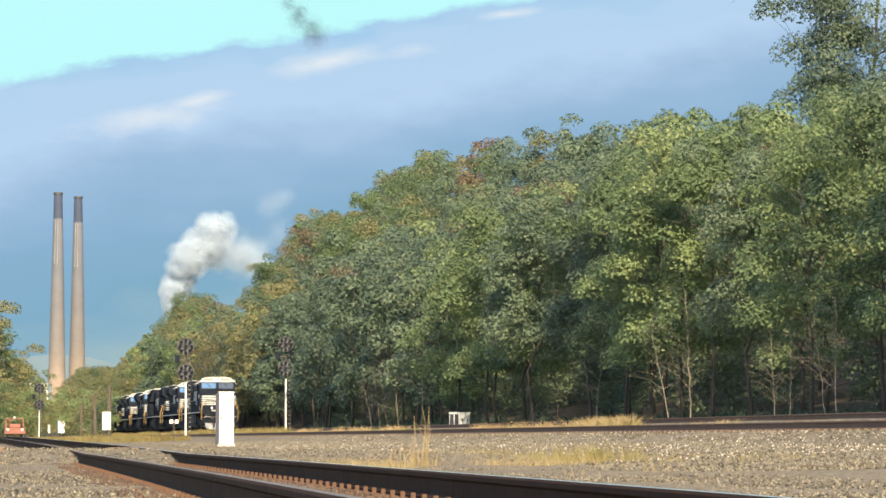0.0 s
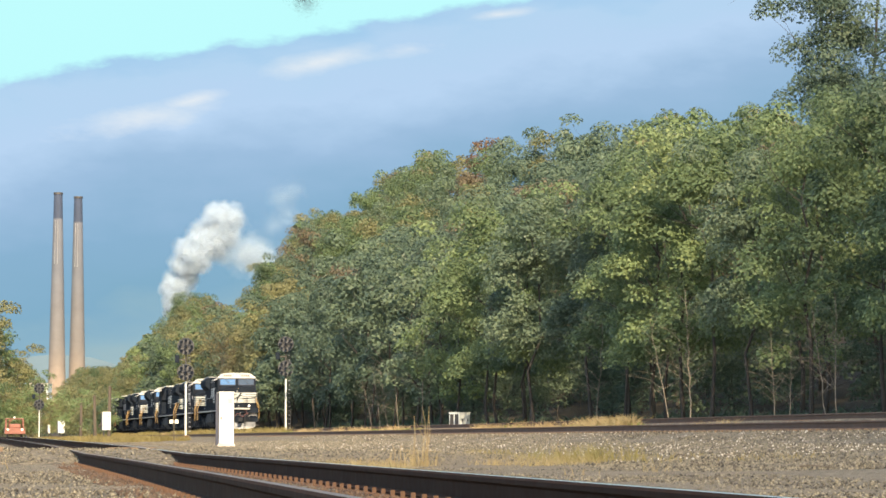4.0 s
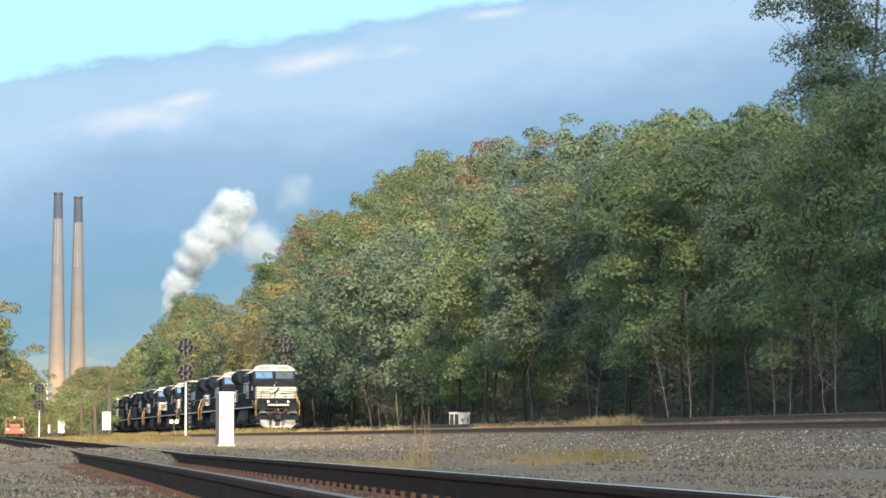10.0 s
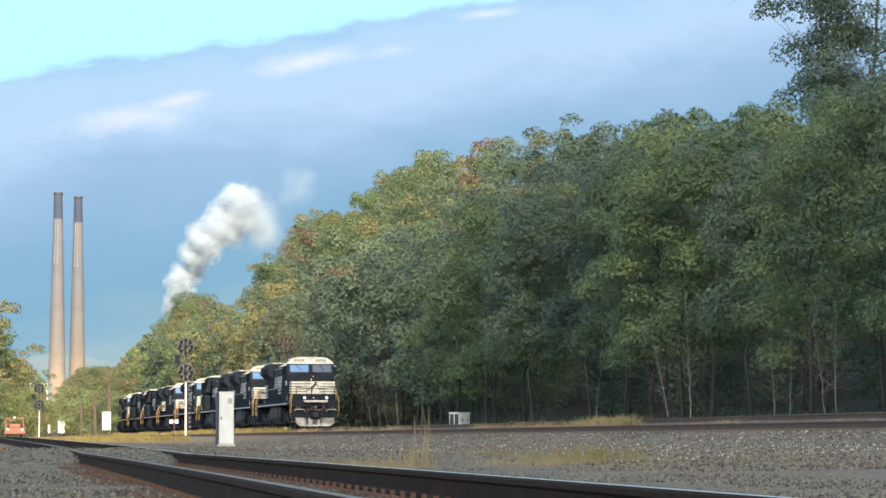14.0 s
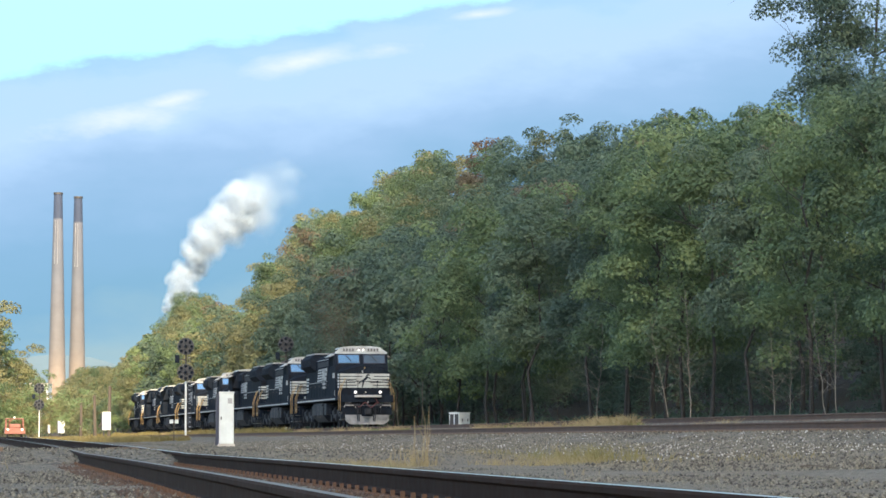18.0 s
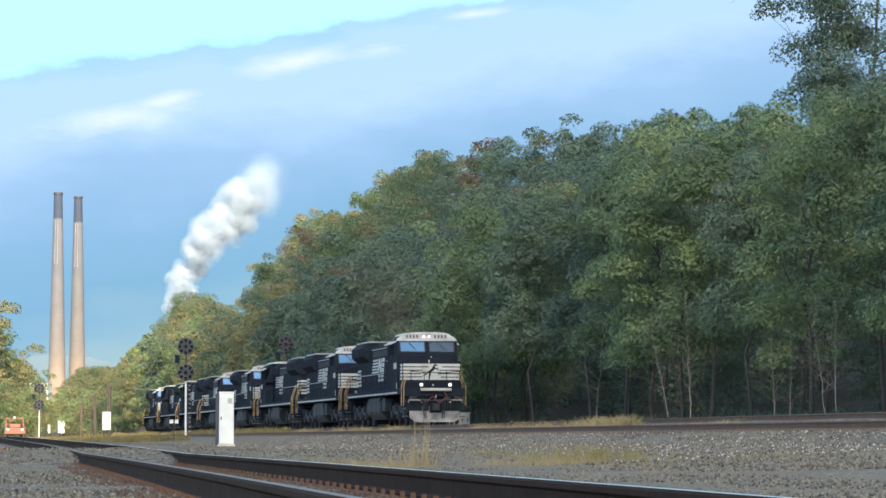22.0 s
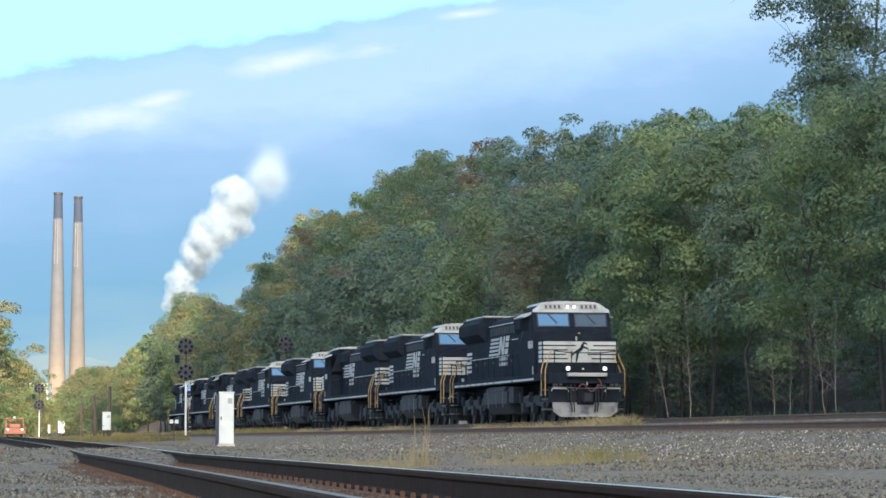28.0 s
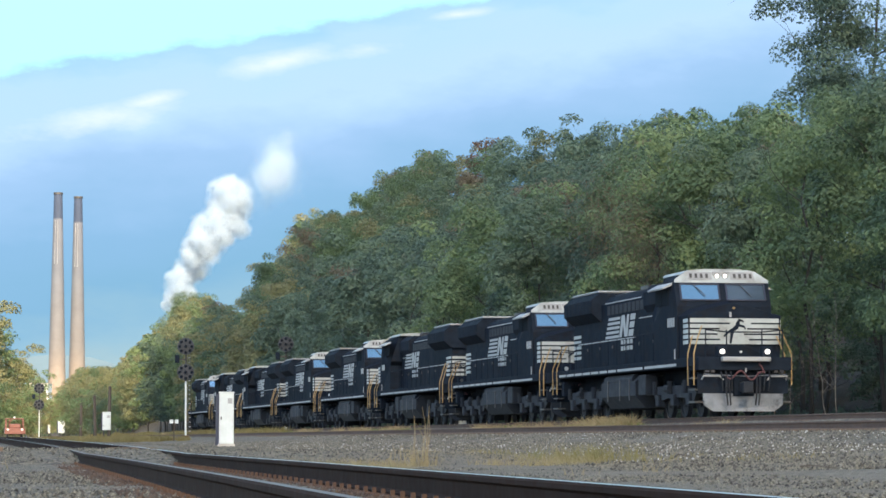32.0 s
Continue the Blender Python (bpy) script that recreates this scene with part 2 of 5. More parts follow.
LEAF_RUST = leafy("brown_leaves", [(0.140, 0.128, 0.088), (0.170, 0.142, 0.094), (0.138, 0.130, 0.086)])
LEAF_RED = leafy("red_brown_leaves", [(0.125, 0.090, 0.060), (0.150, 0.098, 0.064), (0.130, 0.104, 0.064)])
GRASS_DRY = leafy("dry_grass", [(0.25, 0.19, 0.10), (0.34, 0.26, 0.14), (0.25, 0.22, 0.11)], 0.25)
GRASS_MEADOW = leafy("yellow_green_grass", [(0.16, 0.145, 0.06), (0.23, 0.19, 0.075), (0.14, 0.155, 0.058)], 0.25)
GRASS_GREEN = leafy("green_weeds", [(0.09, 0.13, 0.03), (0.16, 0.19, 0.05), (0.26, 0.24, 0.08)], 0.25)
# the distance haze over the ridge is painted as its blue base colour
FAR_HILL = plain("haze_blue_hill", (0.085, 0.13, 0.16), 1.0, 0, 0.02, 0.1)

m, n, b = node_material("window_glass")
b.inputs["Base Color"].default_value = (0.08, 0.11, 0.14, 1)
b.inputs["Roughness"].default_value = 0.06
b.inputs["Metallic"].default_value = 0.55
GLASS = m
# pane whose blue sky reflection is put into the base colour
m, n, b = node_material("sky_tint_glass")
b.inputs["Base Color"].default_value = (0.15, 0.27, 0.39, 1)
b.inputs["Roughness"].default_value = 0.12
b.inputs["Metallic"].default_value = 0.85
SKY_TINT_GLASS = m
m, n, b = node_material("dark_window_glass")
b.inputs["Base Color"].default_value = (0.02, 0.025, 0.03, 1)
b.inputs["Roughness"].default_value = 0.75
b.inputs["Specular IOR Level"].default_value = 0.0
DARK_GLASS = m
m, n, b = node_material("lamp_glass")
b.inputs["Base Color"].default_value = (0.5, 0.5, 0.48, 1)
b.inputs["Roughness"].default_value = 0.2
LAMP_OFF = m
m, n, b = node_material("lit_lamp")
b.inputs["Emission Color"].default_value = (1.0, 0.93, 0.8, 1)
b.inputs["Emission Strength"].default_value = 0.55
LAMP = m


def vapour(name, colour, through_light=0.5):
    """Drops that scatter light both ways."""
    m, n, b = node_material(name)
    b.inputs["Base Color"].default_value = (*colour, 1)
    b.inputs["Roughness"].default_value = 1.0
    b.inputs["Specular IOR Level"].default_value = 0.0
    t = n.nodes.new("ShaderNodeBsdfTranslucent")
    t.inputs[0].default_value = (*colour, 1)
    s = n.nodes.new("ShaderNodeMixShader")
    s.inputs[0].default_value = through_light
    n.links.new(b.outputs[0], s.inputs[1])
    n.links.new(t.outputs[0], s.inputs[2])
    n.links.new(s.outputs[0], n.nodes["Material Output"].inputs[0])
    return m


STEAM = vapour("steam", (0.64, 0.72, 0.79), 0.62)
SMOKE_DARK = vapour("dark_smoke", (0.09, 0.10, 0.13))
EXHAUST = vapour("brown_exhaust", (0.16, 0.125, 0.085))


# ---- shapes ----
def mesh_of(bm, name, material, smooth=False):
    me = bpy.data.meshes.new(name)
    bm.normal_update()
    bm.to_mesh(me)
    bm.free()
    for mm in material if isinstance(material, tuple) else (material,):
        me.materials.append(mm)
    if smooth:
        for f in me.polygons:
            f.use_smooth = True
    return me


def part(name, bm, material, parent, label="", smooth=False):
    ob = new(name, mesh_of(bm, name, material, smooth))
    ob.parent = parent
    return tagged(ob, label)


def thing(name, label, category, m=None, group="", kind=""):
    ob = new(name)
    ob.empty_display_size = 0.2
    if m is not None:
        ob.matrix_world = m
    return tagged(ob, label, category, group, kind)


def box(bm, x0, x1, y0, y1, z0, z1, bevel=0.0):
    r = bmesh.ops.create_cube(bm, size=1, matrix=Matrix.Translation(((x0 + x1) / 2, (y0 + y1) / 2, (z0 + z1) / 2)) @ Matrix.Diagonal((x1 - x0, y1 - y0, z1 - z0, 1)))
    if bevel:
        bmesh.ops.bevel(bm, geom=list({e for v in r["verts"] for e in v.link_edges}), offset=bevel, segments=2, affect="EDGES", profile=0.5)
    return bm


def tube(bm, a, b, r0, r1=None, seg=8):
    a, b = Vector(a), Vector(b)
    d = b - a
    m = Matrix.Translation((a + b) / 2) @ d.to_track_quat("Z", "Y").to_matrix().to_4x4()
    bmesh.ops.create_cone(bm, cap_ends=True, segments=seg, radius1=r0, radius2=r0 if r1 is None else r1, depth=d.length, matrix=m)
    return bm


def chain(bm, points, r, seg=6):
    for a, b in zip(points, points[1:]):
        tube(bm, a, b, r, r, seg)
    return bm


def prism(bm, outline, place, low, high):
    """An outline in two axes, drawn out along the third; place(u, v, w) gives the point."""
    lo = [bm.verts.new(place(u, v, low)) for u, v in outline]
    hi = [bm.verts.new(place(u, v, high)) for u, v in outline]
    bm.faces.new(lo[::-1])
    bm.faces.new(hi)
    k = len(outline)
    for i in range(k):
        bm.faces.new((lo[i], lo[(i + 1) % k], hi[(i + 1) % k], hi[i]))
    bmesh.ops.recalc_face_normals(bm, faces=bm.faces)
    return bm


def B():
    return bmesh.new()


def quads_mesh(name, verts, count, corners, material):
    """Many loose faces of a few corners each, from arrays."""
    me = bpy.data.meshes.new(name)
    me.vertices.add(len(verts))
    me.vertices.foreach_set("co", np.asarray(verts, dtype=np.float32).ravel())
    me.loops.add(count * corners)
    me.loops.foreach_set("vertex_index", np.arange(count * corners, dtype=np.int32))
    me.polygons.add(count)
    me.polygons.foreach_set("loop_start", np.arange(0, count * corners, corners, dtype=np.int32))
    me.update(calc_edges=True)
    me.materials.append(material)
    return me


# ---- ground ----
def near_centre(q):
    return 1.85 + 2.2 * (1 - math.exp(-q / 55.0))


def near_rail_top(q):
    return ramp(q, [(0, 0.20), (44, 0.20), (58, 0.26), (150, 0.54), (400, 0.62)])


RIDGE = [(0, 6), (150, 8), (250, 13), (290, 17), (305, 19), (326, 21), (350, 25), (405, 25), (440, 26), (472, 21), (495, 12), (512, 8), (547, 12), (585, 16), (614, 21), (645, 25), (680, 24), (724, 20), (752, 19), (795, 18), (868, 16), (952, 16), (1500, 10), (3000, 0)]


def ground_height(p, q):
    low = near_rail_top(q) - 0.18
    if p < 6:
        z = low + ramp(p, [(-30, 0.15), (-2, 0.03), (0.5, 0.0), (6, -0.03)])
    else:
        far = ramp(p, [(6, -0.02), (10, 0.13), (17.2, 0.33), (18.7, 0.575), (22.0, 0.60), (22.9, 0.908), (26.6, 0.908), (28.2, 0.40), (30.5, 0.5)])
        u = min(1, (p - 6) / 8)
        z = mix(low - 0.03 if p < 14 else 0, far, u) if p < 14 else far
    if p > 30.5:
        along = q - 8.5 * (min(p, 80) - 55) * ramp(q, [(300, 0), (450, 1)])   # the bank ends aslant
        z = 0.5 + ramp(along, RIDGE) * ramp(p, [(30.5, 0), (45, 0.42), (58, 0.85), (70, 1.0), (110, 1.1), (200, 0.3), (400, 0)])
    return z


def build_ground():
    ps = [-3500, -1200, -400, -120, -60, -30, -15, -8, -4, -2, -1] + [0.5 * k for k in range(0, 60)] + [30.5, 33, 36, 40, 45, 50, 56, 63, 70, 80, 95, 110, 150, 200, 300, 400, 800, 1600, 3500]
    qs = [-300, -100, -40, -15] + list(range(-8, 100, 2)) + list(range(100, 300, 6)) + list(range(300, 1000, 25)) + [1000, 1080, 1200, 1500, 2000, 3000, 4000, 4900]
    verts, faces = [], []
    for q in qs:
        for p in ps:
            z = ground_height(p, max(q, 0))
            if -8 < p < 30 and q < 300:
                z += 0.035 * (noise.noise(Vector((p * 0.45, q * 0.3, 0))) + 0.5 * noise.noise(Vector((p * 1.3, q * 1.1, 5))))
            verts.append(at(p, q, z))
    w = len(ps)
    for j in range(len(qs) - 1):
        for i in range(w - 1):
            a = j * w + i
            faces.append((a, a + 1, a + w + 1, a + w))
    me = bpy.data.meshes.new("ground")
    me.from_pydata(verts, [], faces)
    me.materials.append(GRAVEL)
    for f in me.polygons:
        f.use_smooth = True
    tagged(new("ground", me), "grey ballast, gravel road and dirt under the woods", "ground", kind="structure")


RAIL_SHAPE = [(-0.07, 0.0), (0.07, 0.0), (0.07, 0.015), (0.012, 0.035), (0.012, 0.125), (0.037, 0.14), (0.037, 0.165), (0.028, 0.178),
              (-0.028, 0.178), (-0.037, 0.165), (-0.037, 0.14), (-0.012, 0.125), (-0.012, 0.035), (-0.07, 0.015)]


def build_rail(name, centre, top, qs, parent, side=RAIL_RUST, head=RAIL_TOP):
    """One rail along the track: centre(q) and top(q) give its line."""
    bm = B()
    rings = []
    for q in qs:
        rings.append([bm.verts.new(at(centre(q) + u, q, top(q) - 0.178 + v)) for u, v in RAIL_SHAPE])
    k = len(RAIL_SHAPE)
    for r0, r1 in zip(rings, rings[1:]):
        for i in range(k):
            f = bm.faces.new((r0[i], r0[(i + 1) % k], r1[(i + 1) % k], r1[i]))
            f.material_index = 1 if i == 7 else 0
    bm.faces.new(rings[0][::-1])
    bm.faces.new(rings[-1])
    bmesh.ops.recalc_face_normals(bm, faces=bm.faces)
    return part(name, bm, (side, head), parent)


def build_tracks():
    near = thing("railway_track", "rusty siding rails on worn ties in gravel", "railway track", kind="structure")
    qs = [4 + 2 * k for k in range(0, 30)] + list(range(66, 160, 6)) + [200, 260]
    for side in (-0.745, 0.745):
        build_rail("rail", lambda q: near_centre(q) + side, near_rail_top, qs, near, RAIL_RUST, RAIL_SHINE if side > 0 else RAIL_TOP)
    tie = None
    q = 4.0
    while q < 47:
        c = near_centre(q)
        m = Matrix.Translation(at(c, q, near_rail_top(q) - 0.178 - 0.115)) @ pose(0, 0, 0, 0, 0, 9.6 + random.uniform(-1, 1))
        if tie is None:
            bm = box(B(), -1.3, 1.3, -0.115, 0.115, -0.09, 0.09, 0.012)
            tie = mesh_of(bm, "tie", TIE)
            plate = mesh_of(box(box(box(B(), -0.17, 0.17, -0.09, 0.09, 0, 0.022), -0.11, -0.08, -0.05, -0.02, 0.02, 0.06), 0.08, 0.11, 0.02, 0.05, 0.02, 0.06), "tie_plate", RUST_PLATE)
        ob = new("tie", tie)
        ob.parent = near
        ob.matrix_world = m
        for side in (-0.745, 0.745):
            pl = new("tie_plate", plate)
            pl.parent = near
            pl.matrix_world = Matrix.Translation(at(c + side, q, near_rail_top(q) - 0.178 - 0.024)) @ pose(0, 0, 0, 0, 0, 9.6)
        q += 0.53
    for name, base, top in (("railway_track", 19.6, 0.80), ("railway_track", 23.9, 1.09)):
        t = thing(name, "main line rails with rusty sides on stone ballast", "railway track", kind="structure")
        qs = list(range(20, 420, 8)) + list(range(420, 1500, 60))
        for off in (0, 1.455):
            build_rail("rail", lambda q: base + off, lambda q: top, qs, t, RAIL_MAIN, RAIL_SHINE)
        q = 50.0
        while q < 190:
            ob = new("tie", tie)
            ob.parent = t
            ob.matrix_world = Matrix.Translation(at(base + 0.73, q, top - 0.178 - 0.088)) @ pose(0, 0, 0, 0, 0, 9.6)
            q += 0.56


build_ground()
build_tracks()


def crossing_height(p, q):
    """The gravel hump where a path goes over the siding."""
    rise = max(0, 1 - ((q - 52.5) / 7.0) ** 2) ** 0.5 * max(0, 1 - abs((p - 3) / 8.0) ** 4)
    return ground_height(p, q) - 0.06 + 0.25 * rise + 0.03 * noise.noise(Vector((p * 1.2, q * 0.9, 1)))


def build_crossing():
    bm = B()
    grid = [[bm.verts.new(at(-5 + j * 0.55, 45.5 + i * 0.6, crossing_height(-5 + j * 0.55, 45.5 + i * 0.6))) for j in range(29)] for i in range(25)]
    for a, b_ in zip(grid, grid[1:]):
        for j in range(28):
            bm.faces.new((a[j], a[j + 1], b_[j + 1], b_[j]))
    ob = new("ground_crossing", mesh_of(bm, "ground_crossing", GRAVEL, True))
    tagged(ob, "gravel path heaped over the siding rails", "ground", kind="structure")
    # worn planks left at the edges of the crossing
    for p, q, turn, length in ((0.7, 49.2, 84, 1.1), (3.9, 57.5, 60, 0.9)):
        plank = new("crossing_plank", mesh_of(box(B(), -length / 2, length / 2, -0.12, 0.12, -0.05, 0.05, 0.012), "crossing_plank", TIE))
        plank.matrix_world = Matrix.Translation(at(p, q, crossing_height(p, q) + 0.03)) @ pose(0, 0, 0, 0, 0, turn - 72)
        tagged(plank, "weathered plank half buried in the gravel crossing", "plank", "planks of the crossing")


build_crossing()


# ---- sky and distance ----
def build_sky():
    bm = B()
    cols, rows_ = 24, 12
    grid = []
    for j in range(rows_ + 1):
        row = []
        for i in range(cols + 1):
            a = mix(-0.42, 0.42, i / cols)
            row.append(bm.verts.new((4500 * math.sin(a), 4500 * math.cos(a) - 4500, mix(-60, 1900, j / rows_))))
        grid.append(row)
    for a, b_ in zip(grid, grid[1:]):
        for i in range(cols):
            bm.faces.new((a[i], a[i + 1], b_[i + 1], b_[i]))
    ob = new("backdrop_sky", mesh_of(bm, "backdrop_sky", SKY, True))
    ob.matrix_world = Matrix.Translation((0, 4500, 0))
    return tagged(ob, "blue cloud bank under pale open sky", "sky", kind="structure")


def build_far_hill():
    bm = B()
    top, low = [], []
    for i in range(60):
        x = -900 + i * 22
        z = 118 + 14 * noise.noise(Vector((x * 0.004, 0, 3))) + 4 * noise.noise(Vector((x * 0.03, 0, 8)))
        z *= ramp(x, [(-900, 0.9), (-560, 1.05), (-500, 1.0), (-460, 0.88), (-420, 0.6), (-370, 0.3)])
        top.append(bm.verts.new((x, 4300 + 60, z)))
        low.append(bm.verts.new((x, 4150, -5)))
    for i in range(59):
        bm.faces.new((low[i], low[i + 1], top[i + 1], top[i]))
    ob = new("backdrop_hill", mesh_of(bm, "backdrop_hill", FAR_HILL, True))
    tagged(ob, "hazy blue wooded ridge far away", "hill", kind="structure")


SKY_SHEET = build_sky()
build_far_hill()


def build_chimney(x, q, height, foot, mouth):
    ob = thing("chimney", "tall tapering concrete power station chimney with dark cap", "chimney", pose(x, q, 0), "chimneys of the power station")
    bm = B()
    rings = []
    for k in range(41):
        u = k / 40
        r = mix(foot, mouth, u ** 0.95)
        rings.append([bm.verts.new((r * math.cos(a), r * math.sin(a), u * 305)) for a in [2 * math.pi * i / 48 for i in range(48)]])
    for r0, r1 in zip(rings, rings[1:]):
        for i in range(48):
            bm.faces.new((r0[i], r0[(i + 1) % 48], r1[(i + 1) % 48], r1[i]))
    s = part("shaft", bm, CHIMNEY, ob, smooth=True)
    bm = tube(B(), (0, 0, 304.0), (0, 0, 306.5), mouth + 0.6, mouth + 0.6, 48)
    c = part("rim", bm, STEEL, ob)
    bm = B()
    lo, hi = 0.712, 0.893
    for k in range(10):
        for h0, h1 in ((mix(lo, hi, k / 10), mix(lo, hi, (k + 1) / 10)),):
            ring = []
            for h, a in ((h0, -118), (h0, -84), (h1, -84), (h1, -118)):
                r = mix(foot, mouth, h ** 0.95) + 0.15
                ring.append(bm.verts.new((r * math.cos(radians(a)), r * math.sin(radians(a)), 305 * h)))
            bm.faces.new(ring)
    bmesh.ops.solidify(bm, geom=bm.faces[:], thickness=0.1)
    part("pale_strip", bm, STRIP, ob, "pale painted strip")
    ob.scale = (1, 1, height / 305)
    return ob


build_chimney((102 - 784) / 5400 * 3780, 3780, 305, 12.6, 5.2)
build_chimney((137.5 - 784) / 5400 * 3830, 3830, 304, 12.3, 5.1)


# ---- locomotives ----
def shared(name, me, parent, m, label=""):
    ob = new(name, me)
    ob.parent = parent
    ob.matrix_basis = m
    return tagged(ob, label)


def build_locomotive():
    """x forward, y to its left, z up from the rail head; 22.6 m over the couplers."""
    loco = thing("locomotive", "black diesel freight locomotive with white nose stripes", "locomotive", group="locomotives of the train")
    # underframe and walkways
    bm = box(B(), -10.5, 10.5, -1.52, 1.52, 1.52, 1.80, 0.02)
    box(bm, -10.3, 10.3, -0.5, 0.5, 1.05, 1.52)
    deck = part("underframe", bm, BLACK, loco)
    for side in (1, -1):
        for x, long in [(-9.3 + k * 1.35, 1.15) for k in range(7)] + [(0.2, 3.6), (4.1, 4.2)]:
            part("sill_stripe", box(B(), x, x + long, side * 1.521, side * 1.529, 1.57, 1.65), PALE, deck)
    # long hood
    hood_out = [(-0.92, 1.62), (0.92, 1.62), (0.92, 4.02), (0.62, 4.30), (-0.62, 4.30), (-0.92, 4.02)]
    bm = prism(B(), hood_out, lambda u, v, w: (w, u, v), -9.45, 5.5)
    hood = part("long_hood", bm, BLACK, loco)
    # blower and brake housings along the hood
    bm = prism(B(), [(-0.95, 3.45), (0.95, 3.45), (1.28, 3.75), (1.28, 4.2), (1.0, 4.46), (-1.0, 4.46), (-1.28, 4.2), (-1.28, 3.75)], lambda u, v, w: (w, u, v), -9.6, -4.9)
    rad = part("radiator_housing", bm, BLACK, loco)
    for k in range(9):
        for side in (1, -1):
            part("radiator_slat", box(B(), -9.4 + k * 0.5, -9.0 + k * 0.5, side * 1.28 - 0.012, side * 1.28 + 0.012, 3.8, 4.15), BLACK, rad)
    part("radiator_top", box(B(), -9.45, -5.05, -1.0, 1.0, 4.48, 4.55, 0.02), PALE, rad)
    bm = prism(B(), [(-0.95, 3.5), (0.95, 3.5), (1.06, 3.7), (1.06, 4.15), (0.8, 4.38), (-0.8, 4.38), (-1.06, 4.15), (-1.06, 3.7)], lambda u, v, w: (w, u, v), 2.0, 5.2)
    part("brake_housing", bm, BLACK, loco)
    bm = box(B(), -1.4, -0.2, -0.35, 0.35, 4.28, 4.52, 0.03)
    part("exhaust_stack", bm, STEEL, loco)
    part("roof_hatch", box(B(), -4.4, 1.6, -0.55, 0.55, 4.29, 4.36, 0.02), GRIME, loco)
    for side in (1, -1):
        for k in range(7):
            x = -8.9 + k * 2.0
            part("hood_door", box(B(), x, x + 1.96, side * 0.92 - 0.008, side * 0.92 + 0.008, 1.9, 3.1, 0.005), BLACK, hood)
        for x0, x1, z in ((-8.8, 0.3, 2.72), (0.9, 4.7, 3.33), (-4.2, 1.2, 4.02)):
            part("hood_line", box(B(), x0, x1, side * 0.935 - 0.006, side * 0.935 + 0.006, z, z + 0.035), PALE, hood)
        for k in range(9):
            x = -3.9 + k * 0.62
            part("louvre", box(B(), x, x + 0.5, side * 0.93 - 0.012, side * 0.93 + 0.012, 3.62, 3.94, 0.01), GRIME, hood)
        for k in range(7):
            part("door_latch", box(B(), -8.9 + k * 2.0 + 1.78, -8.9 + k * 2.0 + 1.86, side * 0.945 - 0.012, side * 0.945 + 0.012, 2.46, 2.56), STEEL, hood)
        # striped emblem panel, drawn as plain bars
        for k in range(5):
            z = 2.80 + k * 0.155
            bm = prism(B(), [(0.12 * k, z), (2.05 + 0.06 * k, z), (2.08 + 0.06 * k, z + 0.09), (0.12 * k + 0.06, z + 0.09)], lambda u, v, w: (side * (4.2 - u) if side > 0 else u - 4.2, w, v), side * 0.935, side * 0.945)
            part("emblem_bar", bm, PALE, hood)
        for pts in ([(2.15, 2.80), (2.50, 2.80), (2.88, 3.54), (2.53, 3.54)], [(2.60, 3.54), (2.98, 3.54), (3.22, 2.80), (2.92, 2.80)], [(3.05, 2.80), (3.36, 2.80), (3.66, 3.54), (3.35, 3.54)],
                    [(3.52, 2.80), (4.18, 2.80), (4.30, 3.02), (3.60, 3.02)], [(3.68, 3.08), (4.34, 3.08), (4.44, 3.28), (3.76, 3.28)], [(3.80, 3.34), (4.50, 3.34), (4.60, 3.54), (3.88, 3.54)]):
            bm = prism(B(), pts, lambda u, v, w: (side * (4.2 - u) if side > 0 else u - 4.2, w, v), side * 0.935, side * 0.945)
            part("emblem_block", bm, PALE, hood)
        for k in range(2):
            for j in range(4):
                u0 = 2.4 + j * 0.46
                part("lettering_bar", box(B(), *(sorted((side * (4.2 - u0) if side > 0 else u0 - 4.2, side * (4.2 - u0 - 0.34) if side > 0 else u0 + 0.34 - 4.2))), side * 0.940 - 0.004, side * 0.940 + 0.004, 2.34 + 0.21 * k, 2.48 + 0.21 * k), PALE, hood)
        # stripes at the hood's rear end
        for k in range(5):
            part("end_stripe", box(B(), -9.4, -8.2, side * 0.945 - 0.006, side * 0.945 + 0.006, 2.2 + k * 0.19, 2.31 + k * 0.19), SOILED, hood)
    for k in range(5):
        part("end_stripe", box(B(), -9.462, -9.45, -0.9, 0.9, 2.2 + k * 0.19, 2.31 + k * 0.19), SOILED, hood)
    # cab
    side_out = [(5.3, 1.62), (8.35, 1.62), (8.35, 3.42), (8.02, 4.15), (7.85, 4.46), (5.0, 4.46), (5.0, 3.2), (5.3, 3.0)]
    bm = prism(B(), side_out, lambda u, v, w: (u, w, v), -1.50, 1.50)
    for v in bm.verts:
        if v.co.z > 4.4:
            v.co.y *= 0.72
    cab = part("cab", bm, BLACK, loco)
    bm = prism(B(), [(-1.10, 4.47), (1.10, 4.47), (1.0, 4.57), (0.5, 4.61), (-0.5, 4.61), (-1.0, 4.57)], lambda u, v, w: (w, u, v), 4.8, 7.84)
    part("cab_roof", bm, SOILED, cab, "white cab roof")
    bm = prism(B(), [(-1.50, 4.17), (1.50, 4.17), (1.50, 4.26), (1.10, 4.54), (-1.10, 4.54), (-1.50, 4.26)], lambda u, v, w: (8.03 - (v - 4.15) * 0.5 + w, u, v), 0.0, 0.03)
    part("brow", bm, SOILED, cab, "white brow above the windows")
